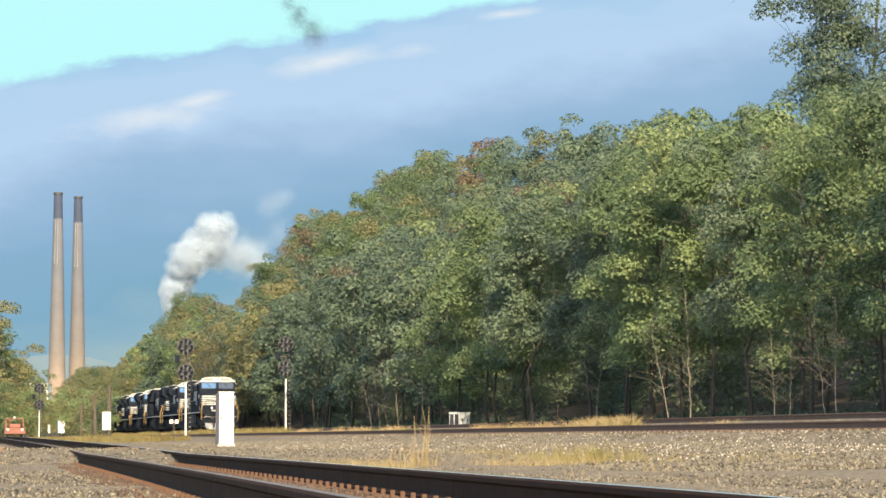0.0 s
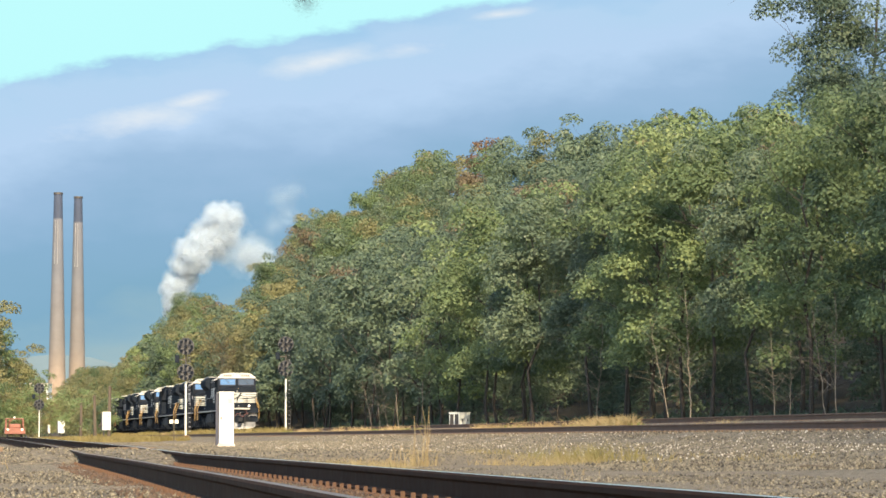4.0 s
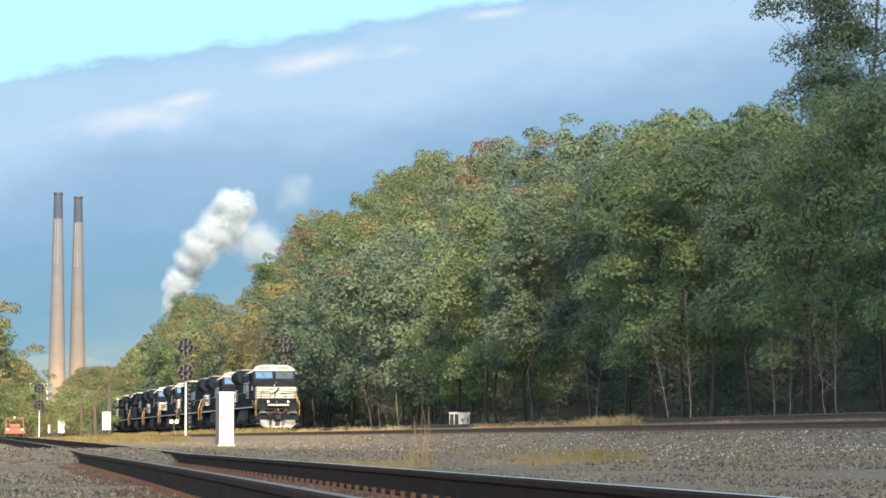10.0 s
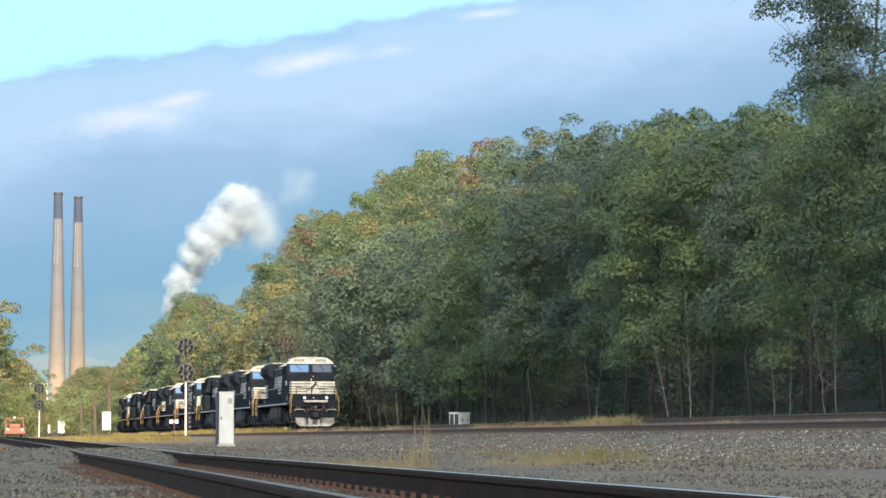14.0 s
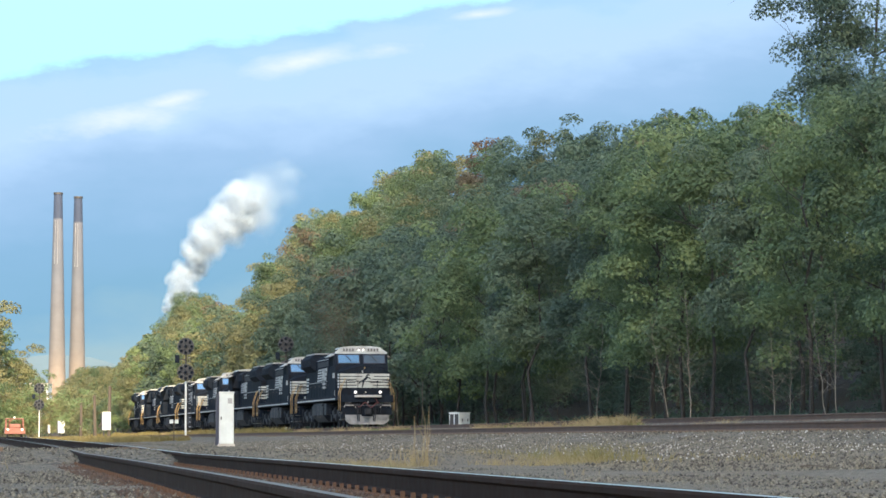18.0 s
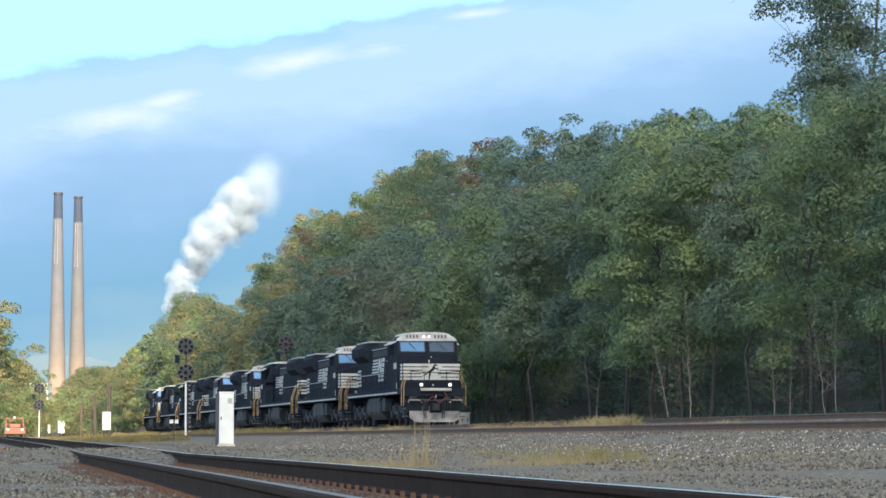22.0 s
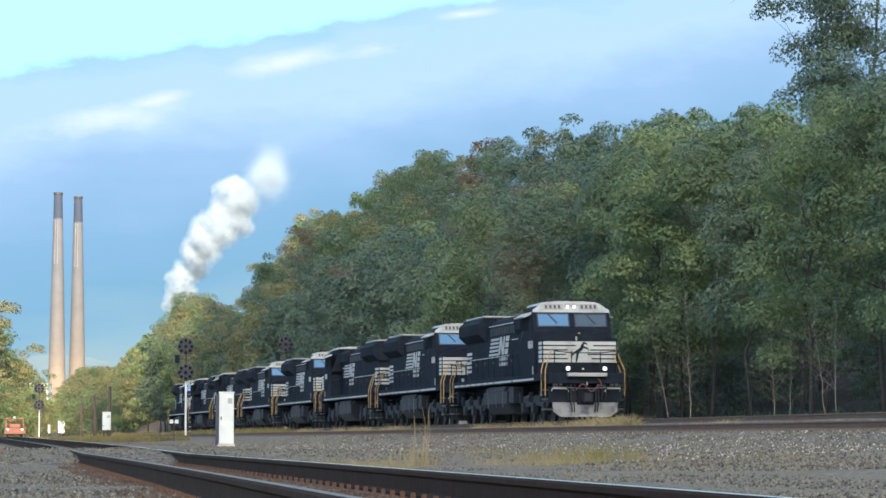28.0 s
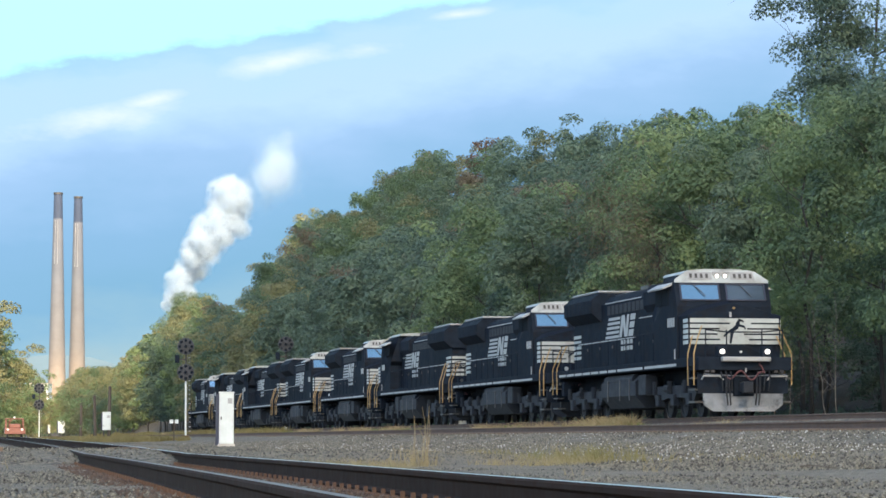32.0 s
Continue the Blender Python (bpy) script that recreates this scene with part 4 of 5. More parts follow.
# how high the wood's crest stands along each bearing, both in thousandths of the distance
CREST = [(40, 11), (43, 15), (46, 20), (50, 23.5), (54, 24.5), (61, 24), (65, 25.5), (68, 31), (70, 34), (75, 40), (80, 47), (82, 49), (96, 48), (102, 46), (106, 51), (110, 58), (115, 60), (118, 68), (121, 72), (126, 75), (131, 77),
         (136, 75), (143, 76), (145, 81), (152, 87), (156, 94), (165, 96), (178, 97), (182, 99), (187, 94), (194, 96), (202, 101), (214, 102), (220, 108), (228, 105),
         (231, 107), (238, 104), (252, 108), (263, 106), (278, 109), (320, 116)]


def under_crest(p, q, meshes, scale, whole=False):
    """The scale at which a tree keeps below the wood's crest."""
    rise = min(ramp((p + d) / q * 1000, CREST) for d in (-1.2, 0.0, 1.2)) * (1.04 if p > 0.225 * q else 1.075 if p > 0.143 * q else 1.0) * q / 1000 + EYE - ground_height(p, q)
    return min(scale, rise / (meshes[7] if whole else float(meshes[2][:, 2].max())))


def plant(p, q, kind, scale, sink=0.0, turn=None):
    if p > 28:
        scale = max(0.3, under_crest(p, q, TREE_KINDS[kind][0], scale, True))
    m = pose(0, 0, 0, 0, 0, random.uniform(0, 360) if turn is None else turn)
    root = at(p, q, ground_height(p, q) - sink)
    meshes, label = TREE_KINDS[kind]
    ob = make_tree(meshes, Matrix.Translation(root) @ m, label, "trees of the wood", 5 if p > 34 else 4 if q > 170 else 1)
    ob.scale = (scale * random.uniform(0.9, 1.1), scale * random.uniform(0.9, 1.1), scale)
    return ob


def kind_at(p, q):
    """Neighbouring trees are often of one kind; the near wood is greener, the far one yellower."""
    g = noise.noise(Vector((p * 0.05, q * 0.03, 2))) + random.uniform(-0.45, 0.45)
    if p > 34 and random.random() < 0.09:
        return 5
    if p > 50 and 430 < q < 620 and random.random() < 0.7:
        return random.choice((2, 7, 2, 7))
    # dark leaf kinds put the shade of larger trees into this stretch's colour
    if 182 < q < 275 and p < 50:
        return random.choice((8, 4, 1, 8))
    if p > 50 and q < 430:
        return random.choice((1, 4, 8, 7, 0, 3))
    far = q > 260
    if g > (0.12 if far else 0.42):
        return random.choice((2, 7))
    return random.choice((0, 3, 6, 1)) if g > -0.15 else random.choice((1, 4, 0))


MASS = {}


def massed(p, q, kind, scale):
    """A tree of the ridge, joined into the mass of its leaves."""
    meshes, _ = TREE_KINDS[kind]
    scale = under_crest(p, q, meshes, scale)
    if scale < 0.3:
        return
    a = random.uniform(0, 6.28)
    c, s = math.cos(a) * scale, math.sin(a) * scale
    turn = np.array([[c, s, 0], [-s, c, 0], [0, 0, scale]])
    MASS.setdefault(meshes[3], []).append(above(grown(meshes[2], 3, 1.45), 4.0 if p > 36 else 0.0) @ turn + np.array(at(p, q, ground_height(p, q))))


def build_wood():
    q = 60.0
    while q < 420:
        plant(random.uniform(30.0, 33.0), q, random.choice((8, 9, 9, 9, 3)) if q < 182 else kind_at(31, q), random.uniform(0.72, 0.95))
        q += random.uniform(3.4, 5.2)
    for base, start, end, step, low, high in ((37, 70, 470, 5.4, 0.8, 1.05), (45, 95, 560, 6.0, 0.85, 1.1), (54, 120, 640, 6.6, 0.85, 1.1), (64, 150, 700, 6.6, 0.9, 1.1), (73, 190, 700, 7.5, 0.9, 1.1)):
        q = float(start)
        while q < end:
            p = base + random.uniform(-3, 3)
            if base > 50 or q > 430:
                massed(p, q, kind_at(p, q), random.uniform(low, high))
            else:
                plant(p, q, kind_at(p, q), random.uniform(low, high))
            q += random.uniform(0.75, 1.3) * step
    q = 455.0
    while q < 720:
        massed(random.uniform(29.8, 33.5), q, random.choice((2, 7, 7, 0, 2)), random.uniform(0.95, 1.2))
        q += random.uniform(4.5, 7.5)
    for leaf, pieces in MASS.items():
        verts = np.concatenate(pieces)
        tagged(new("wooded_ridge", quads_mesh("wooded_ridge", verts, len(verts) // 3, 3, leaf)), "mixed autumn woods along the ridge", "woods", kind="stuff")


build_wood()


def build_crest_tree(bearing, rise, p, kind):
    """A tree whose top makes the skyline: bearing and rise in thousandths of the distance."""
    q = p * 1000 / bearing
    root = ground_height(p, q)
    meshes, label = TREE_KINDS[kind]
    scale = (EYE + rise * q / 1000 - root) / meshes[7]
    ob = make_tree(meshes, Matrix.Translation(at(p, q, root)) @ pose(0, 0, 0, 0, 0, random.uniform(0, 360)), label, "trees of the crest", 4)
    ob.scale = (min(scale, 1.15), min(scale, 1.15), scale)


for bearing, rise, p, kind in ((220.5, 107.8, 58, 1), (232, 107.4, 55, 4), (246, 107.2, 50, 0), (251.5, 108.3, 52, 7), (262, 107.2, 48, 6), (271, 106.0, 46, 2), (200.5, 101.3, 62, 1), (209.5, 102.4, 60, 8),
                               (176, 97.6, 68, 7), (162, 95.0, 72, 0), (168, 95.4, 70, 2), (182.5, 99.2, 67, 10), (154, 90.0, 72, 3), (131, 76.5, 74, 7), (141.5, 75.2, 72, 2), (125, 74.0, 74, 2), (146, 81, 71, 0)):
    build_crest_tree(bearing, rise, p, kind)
# undergrowth along the wood's edge and between its trunks
SHRUBS = [tree_meshes(40 + k, 3.2, 2.0, 0.05, leaf, size=0.072, per=300, fullness=14) for k, leaf in enumerate((LEAF_DARK, LEAF_GREEN, LEAF_DARK, LEAF_OLIVE))]


def build_shrubs():
    q = 64.0
    while q < 330:
        p = random.choice((34.0, 34.5, 36.0, 37.0, 38.0)) + random.uniform(-0.6, 0.6)
        kind = random.choice((0, 2))
        ob = thing("shrub", "low leafy shrub under the trees", "shrub", Matrix.Translation(at(p, q, ground_height(p, q))) @ pose(0, 0, 0, 0, 0, random.uniform(0, 360)), "undergrowth")
        for name, me in (("trunk", SHRUBS[kind][0]), ("foliage", SHRUBS[kind][1])):
            new(name, me).parent = ob
        s = random.uniform(0.55, 1.1)
        ob.scale = (s * 1.2, s * 1.2, s)
        q += random.uniform(1.8, 3.6)


build_shrubs()
for p, q, s, kind in ((17.6, 300, 0.95, 1), (17.7, 309, 1.15, 3), (17.5, 318, 1.2, 1), (17.7, 328, 1.3, 3), (17.4, 338, 1.3, 1), (17.6, 350, 1.45, 3), (17.3, 362, 1.4, 1), (16.9, 330, 1.0, 3)):
    ob = thing("shrub", "yellow-green bush beside the main line", "shrub", Matrix.Translation(at(p, q, ground_height(p, q))) @ pose(0, 0, 0, 0, 0, random.uniform(0, 360)), "trackside bushes")
    for name, me in (("trunk", SHRUBS[kind][0]), ("foliage", SHRUBS[kind][1])):
        new(name, me).parent = ob
    ob.scale = (s * 0.8, s * 1.2, s)
# the tall tree that stands over the near end of the wood
TALL = (tree_meshes(31, 20, 5.2, 0.3, LEAF_DARK, size=0.075, per=430, fullness=34), "")
t_ob = make_tree(TALL[0], Matrix.Translation(at(39.8, 135.5, ground_height(39.8, 135.5))), "tall open-crowned tree rising above the wood")
t_ob3 = make_tree(TALL[0], Matrix.Translation(at(41.8, 134, ground_height(41.8, 134))) @ pose(0, 0, 0, 0, 0, 230), "tall open-crowned tree rising above the wood")
plant(66, 362, 10, 1.0)
t_ob2 = make_tree(TALL[0], Matrix.Translation(at(42.5, 124, ground_height(42.5, 124))) @ pose(0, 0, 0, 0, 0, 130), "tall open-crowned tree rising above the wood")


def build_far_wood():
    """Woods beyond, as one mass of leaves."""
    rng = np.random.default_rng(77)
    for name, leaf, seed in (("far_woods", LEAF_OLIVE, 1), ("far_woods", LEAF_GREEN, 2)):
        out = []
        for k in range(140):
            q = rng.uniform(430, 1150)
            p = rng.uniform(29.5, 78)
            if p > 32 and p < 0.0525 * q:
                p = rng.uniform(0.0525 * q, 78)
            base = np.array(at(p, q, ground_height(p, q)))
            h = rng.uniform(9, 13) * (0.8 if p < 36 else 1)
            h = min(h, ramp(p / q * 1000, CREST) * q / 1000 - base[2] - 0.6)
            if h < 3:
                continue
            cs, rs = [], []
            for j in range(16):
                u = rng.uniform(0.1, 1)
                a = rng.uniform(0, 6.28)
                w = 4.2 * math.sin(math.pi * (0.15 + 0.8 * u)) * rng.uniform(0.4, 1)
                cs.append(base + np.array([math.cos(a) * w, math.sin(a) * w, u * h - 1.0]))
                rs.append(rng.uniform(0.9, 1.6))
            out.append(leaf_cloud(rng, cs, rs, 62, 0.25))
        verts = np.concatenate(out)
        ob = new(name, quads_mesh(name, verts, len(verts) // 3, 3, leaf))
        tagged(ob, "far wooded bank turning yellow" if seed == 1 else "far wooded bank, green", "woods", kind="stuff")


build_far_wood()
# trees on the far side of the siding
for p, q, kind, s in ((7.5, 372, 7, 1.30), (6.4, 360, 2, 1.25), (12.0, 392, 2, 0.95), (13.6, 405, 0, 0.82), (14.8, 420, 7, 0.75), (11.4, 380, 7, 0.8), (9.2, 380, 0, 1.1), (15.2, 440, 2, 0.7)):
    plant(p, q, kind, s)
for p, q, s, kind in ((8.9, 352, 1.5, 3), (8.2, 346, 1.35, 1), (7.6, 352, 1.7, 3), (9.9, 360, 1.5, 1), (10.6, 366, 1.4, 3), (11.6, 372, 1.2, 1), (12.6, 385, 1.3, 3), (6.8, 344, 1.8, 1)):
    ob = thing("shrub", "tall yellow-green bush under the trees past the siding", "shrub", Matrix.Translation(at(p, q, ground_height(p, q))) @ pose(0, 0, 0, 0, 0, random.uniform(0, 360)), "siding bushes")
    for name, me in (("trunk", SHRUBS[kind][0]), ("foliage", SHRUBS[kind][1])):
        new(name, me).parent = ob
    ob.scale = (s, s * 1.2, s)
for p, q, kind, s in ((16.6, 372, 0, 0.36), (17.0, 352, 7, 0.30), (16.2, 395, 2, 0.42), (15.8, 420, 0, 0.5), (16.8, 445, 7, 0.55), (17.2, 470, 2, 0.6), (17.6, 500, 0, 0.65)):
    plant(p, q, kind, s)


# ---- trackside things ----
def build_case(p, q, w, d, h, group="equipment cases", lift=0.0):
    z = ground_height(p, q)
    ob = thing("equipment_case", "white painted steel trackside equipment case on concrete footing", "cabinet", Matrix.Translation(at(p, q, z)) @ pose(0, 0, 0, 0, 0, 4.0), group)
    part("footing", box(B(), -w * 0.58, w * 0.58, -d * 0.6, d * 0.6, -0.15, 0.10, 0.02), CONCRETE, ob)
    bm = box(B(), -w / 2, w / 2, -d / 2, d / 2, 0.10 + lift, h, 0.03)
    body = part("body", bm, WHITE, ob)
    part("door", box(B(), -w / 2 + 0.03, w / 2 - 0.03, -d / 2 - 0.02, -d / 2, 0.16 + lift, h - 0.08, 0.008), WHITE, ob)
    part("lid", box(B(), -w / 2 - 0.02, w / 2 + 0.02, -d / 2 - 0.03, d / 2 + 0.02, h, h + 0.04, 0.01), WHITE, ob)
    part("side_panel", box(B(), -w / 2 - 0.12, -w / 2 - 0.01, -d * 0.3, d * 0.45, 0.05 + lift, h - 0.03, 0.01), NAVY, ob, "dark side panel")
    if lift:
        for x in (-w * 0.35, w * 0.35):
            part("leg", tube(B(), (x, 0, 0.08), (x, 0, 0.14 + lift), 0.05, None, 10), GREY, ob)
    part("nameplate", box(B(), 0.04, w * 0.38, -d / 2 - 0.024, -d / 2 - 0.02, h * 0.80, h * 0.9), PALE, ob)
    part("hasp", box(B(), -w / 2 + 0.05, -w / 2 + 0.09, -d / 2 - 0.04, -d / 2 - 0.02, h * 0.5, h * 0.56), STEEL, ob)
    return ob


build_case(10.25, 104, 0.50, 1.0, 1.82)
build_case(16.4, 276, 0.74, 0.7, 2.55, lift=0.85)
build_case(15.4, 345, 0.74, 0.7, 2.25, lift=0.75)
build_case(15.1, 372, 0.28, 0.3, 1.9, lift=0.8)


def build_signal(p, q, height, lower=True):
    z = ground_height(p, q)
    ob = thing("signal_mast", "silver railway signal mast with two round clusters of lamps", "railway signal", Matrix.Translation(at(p, q, z)), "signals")
    part("base", box(B(), -0.24, 0.24, -0.24, 0.24, -0.3, 0.21, 0.03), RUST_PLATE, ob)
    part("mast", tube(B(), (0, 0, 0.2), (0, 0, height * 0.57), 0.07, 0.066, 14), WHITE, ob, "white painted lower mast")
    part("upper_mast", tube(B(), (0, 0, height * 0.57), (0, 0, height - 0.1), 0.06, 0.055, 12), STEEL, ob)
    lad = part("ladder", chain(B(), [(0.36, 0.1, 0.3), (0.28, 0.1, height - 0.4)], 0.012), GREY, ob)
    chain_b = chain(B(), [(0.2, 0.1, 0.3), (0.14, 0.1, height - 0.4)], 0.012)
    part("ladder_rail", chain_b, GREY, ob)
    for k in range(int(height / 0.32) - 2):
        zz = 0.5 + k * 0.32
        u = zz / height
        part("rung", tube(B(), (mix(0.36, 0.28, u), 0.1, zz), (mix(0.2, 0.14, u), 0.1, zz), 0.014, None, 5), ALU, lad)
    for zc in ((height - 0.55), (height - 2.35)):
        bm = B()
        ring = [(0.56 * math.cos(k * math.pi / 10), -0.2, zc + 0.56 * math.sin(k * math.pi / 10)) for k in range(21)]
        chain(bm, ring, 0.03, 6)
        for k in range(4):
            dx, dz = 0.56 * math.cos(k * math.pi / 4), 0.56 * math.sin(k * math.pi / 4)
            tube(bm, (-dx, -0.2, zc - dz), (dx, -0.2, zc + dz), 0.025, None, 6)
        disc = B()
        bmesh.ops.create_cone(disc, cap_ends=True, segments=28 if zc > height - 1 else 8, radius1=0.55, radius2=0.55, depth=0.02, matrix=Matrix.Translation((0, -0.1, zc)) @ pose(0, 0, 0, 90))
        head = part("signal_head", disc, RING, ob, "round grey target with a ring of dark lamps")
        part("head_ring", bm, RING, head, "grey ring and spokes")
        for k in range(9):
            lx, lz = (0.42 * math.cos(k * math.pi / 4), 0.42 * math.sin(k * math.pi / 4)) if k < 8 else (0, 0)
            lamp = part("lamp_case", tube(B(), (lx, -0.12, zc + lz), (lx, -0.26, zc + lz), 0.10, 0.10, 12), BLACK, head)
            part("lens_hood", tube(B(), (lx, -0.26, zc + lz), (lx, -0.5, zc + lz - 0.03), 0.09, 0.09, 10), BLACK, head)
        part("bracket", box(B(), -0.06, 0.06, -0.2, 0.1, zc - 0.1, zc + 0.1), STEEL, head)
    part("marker_box", box(B(), -0.75, -0.45, -0.3, 0.0, height - 1.7, height - 1.15, 0.03), BLACK, ob)
    part("marker_arm", box(B(), -0.5, 0.0, -0.05, 0.05, height - 1.5, height - 1.42), STEEL, ob)
    return ob


build_signal(18.15, 213, 6.95)
build_signal(27.0, 229, 7.3)
build_signal(12.7, 340, 6.4)


def build_post(p, q, h, brace=False):
    z = ground_height(p, q)
    ob = thing("wooden_post", "weathered dark wooden pole stub beside the track", "post", Matrix.Translation(at(p, q, z)) @ pose(0, 0, 0, random.uniform(-1, 1), random.uniform(-1.5, 1.5), 0), "pole stubs")
    bm = tube(B(), (0, 0, -0.4), (0, 0, h), 0.17, 0.14, 10)
    part("shaft", bm, POST_WOOD, ob)
    part("cap", tube(B(), (0, 0, h), (0, 0, h + 0.06), 0.14, 0.04, 10), POST_WOOD, ob)
    if brace:
        part("brace", tube(B(), (-0.95, 0, 1.2), (-0.1, 0, 2.6), 0.06, 0.05, 8), POST_WOOD, ob)


build_post(16.6, 276, 4.85, True)
build_post(16.6, 298, 4.35)
build_post(16.6, 326, 4.4)
build_post(16.6, 353, 4.35)


def build_marker_sign(p, q):
    ob = thing("marker_sign", "small post with two white square plates", "sign", Matrix.Translation(at(p, q, ground_height(p, q))))
    part("post", box(B(), -0.03, 0.03, -0.03, 0.03, -0.1, 1.3), POST_WOOD, ob)
    for x in (-0.17, 0.17):
        part("plate", box(B(), x - 0.12, x + 0.12, -0.06, -0.04, 1.15, 1.4, 0.005), WHITE, ob)
    part("crossbar", box(B(), -0.3, 0.3, -0.04, 0.0, 1.22, 1.28), POST_WOOD, ob)


build_marker_sign(16.2, 199)


def build_silver_cabinet(p, q):
    ob = thing("utility_cabinet", "low silver metal utility cabinet beside the main line", "cabinet", Matrix.Translation(at(p, q, 0.96)) @ pose(0, 0, 0, 0, 0, 50))
    part("plinth", box(B(), -0.55, 0.55, -0.42, 0.42, -0.45, 0.06), CONCRETE, ob)
    part("body", box(B(), -0.5, 0.5, -0.38, 0.38, 0.06, 0.86, 0.02), WHITE, ob)
    for x in (-0.25, 0.25):
        part("door", box(B(), x - 0.22, x + 0.22, -0.40, -0.38, 0.12, 0.8, 0.01), WHITE, ob)
        part("handle", box(B(), x - 0.02, x + 0.02, -0.43, -0.40, 0.4, 0.55), STEEL, ob)
    for y in (-0.18, 0.18):
        panel = part("side_panel", box(B(), -0.515, -0.5, y - 0.14, y + 0.14, 0.12, 0.8), STEEL, ob, "dark vented side panel")
        for k in range(5):
            part("louvre", box(B(), -0.53, -0.515, y - 0.11, y + 0.11, 0.2 + k * 0.11, 0.23 + k * 0.11), GREY, panel)
    part("top", box(B(), -0.53, 0.53, -0.41, 0.41, 0.86, 0.9, 0.01), WHITE, ob)
    ob.scale = (0.88, 0.88, 0.95)


build_silver_cabinet(27.7, 158.5)


def build_track_machine(p, q):
    """A small red maintenance machine parked on the far rails."""
    ob = thing("track_machine", "faded red railway maintenance machine parked on the track", "rail vehicle", Matrix.Translation(at(p, q, 0.62)) @ pose(0, 0, 0, 0, 0, 9.6))
    part("body", box(B(), -1.05, 1.05, -1.9, 1.9, 0.35, 1.0, 0.05), RED, ob)
    part("bumper", box(B(), -1.1, 1.1, -2.05, -1.9, 0.4, 0.7, 0.02), RED, ob)
    cab = part("cab_frame", box(B(), -0.95, 0.95, -0.6, 1.4, 1.95, 2.05, 0.02), RED, ob)
    for x in (-0.9, 0.9):
        for y in (-0.55, 1.35):
            part("pillar", box(B(), x - 0.06, x + 0.06, y - 0.06, y + 0.06, 1.0, 1.95), RED, cab)
    part("seat", box(B(), -0.35, 0.35, 0.2, 0.8, 1.0, 1.5, 0.06), STEEL, ob)
    part("engine_hood", box(B(), -0.6, 0.6, -1.7, -0.7, 1.0, 1.45, 0.08), RED, ob)
    for x in (-0.75, 0.75):
        part("lamp", tube(B(), (x, -2.08, 0.85), (x, -1.9, 0.85), 0.13, None, 12), WHITE, ob)
        for y in (-1.2, 1.2):
            part("wheel", tube(B(), (x - 0.07, y, 0.36), (x + 0.07, y, 0.36), 0.36, None, 18), STEEL, ob)
    part("beacon", tube(B(), (0, 0.2, 2.05), (0, 0.2, 2.25), 0.1, 0.08, 10), WHITE, ob)
    part("arm", chain(B(), [(-0.6, -1.6, 1.0), (-0.6, -1.9, 1.7), (-0.3, -1.5, 1.9)], 0.07), RED, ob)


build_track_machine(9.6, 328)


def build_plant_building():
    ob = thing("power_station_building", "pale power station block below the chimneys", "building", pose((72 - 784) / 5400 * 3650, 3650, 0))
    part("wall", box(B(), -12, 12, -20, 20, 0, 66), WHITE, ob)
    part("roof", box(B(), -12.5, 12.5, -20.5, 20.5, 66, 67.5), CONCRETE, ob)
    for k in range(3):
        part("window_band", box(B(), -11, 11, -20.2, -20, 12 + 16 * k, 20 + 16 * k), STEEL, ob)


build_plant_building()


# ---- steam ----
def puff_mesh(seed, material, count=20000, fleck=0.0105):
    """A billow of vapour: many fine flecks crowded into rounded lumps that run together and thin outward."""
    rng = np.random.default_rng(seed + 60)
    lumps = rng.normal(size=(22, 3))
    lumps *= rng.uniform(0.15, 0.72, size=(22, 1)) / np.linalg.norm(lumps, axis=1)[:, None]
    wide = rng.uniform(0.20, 0.36, size=22)
    pick = rng.choice(22, size=count, p=wide ** 2 / (wide ** 2).sum())
    d = rng.normal(size=(count, 3))
    d /= np.linalg.norm(d, axis=1)[:, None]
    pts = lumps[pick] + d * (wide[pick] * (0.35 + 0.65 * rng.uniform(size=count) ** 0.6 + 0.16 * np.abs(rng.normal(size=count))))[:, None]
    out = pts / (np.linalg.norm(pts, axis=1)[:, None] + 0.05)
    nrm = d * 0.8 + out * 0.7 + rng.normal(scale=0.5, size=(count, 3))
    t = np.cross(nrm, rng.normal(size=(count, 3)))
    t /= np.linalg.norm(t, axis=1)[:, None]
    u = np.cross(nrm, t)
    u /= np.linalg.norm(u, axis=1)[:, None]
    s = fleck * rng.uniform(0.6, 1.7, size=(count, 1))
    return quads_mesh("puff", np.stack([pts - t * s - u * s * 0.6, pts + t * s - u * s * 0.6, pts + u * s], axis=1).reshape(-1, 3), count, 3, material)


def wisp_mesh(seed, material, count, fleck):
    """A torn shred of vapour, as loose flecks."""
    rng = np.random.default_rng(seed)
    pts = rng.normal(scale=0.5, size=(count, 3))
    t = rng.normal(size=(count, 3))
    u = rng.normal(size=(count, 3))
    verts = np.stack([pts - t * fleck, pts + t * fleck, pts + u * fleck], axis=1).reshape(-1, 3)
    return quads_mesh("puff", verts, count, 3, material)


PUFFS = [puff_mesh(s, STEAM) for s in range(4)]
THIN_PUFFS = [wisp_mesh(s, STEAM, 12000, 0.0085) for s in (11, 12)]
SMOKE_PUFFS = [wisp_mesh(s, SMOKE_DARK, 2600, 0.018) for s in (14, 15)]


def steam_place(x, y, q=3600):
    """A place high over the far works."""
    return Vector(((x - 784) / 5400 * q, q, EYE + (778 - y) / 5400 * q))


def build_plume(label, meshes, count, name="steam_plume", category="steam"):
    ob = thing(name, label, category)
    made = []
    for k in range(count):
        pf = new("puff", meshes[k % len(meshes)])
        pf.parent = ob
        tagged(pf, kind="stuff")
        made.append(pf)
    return made


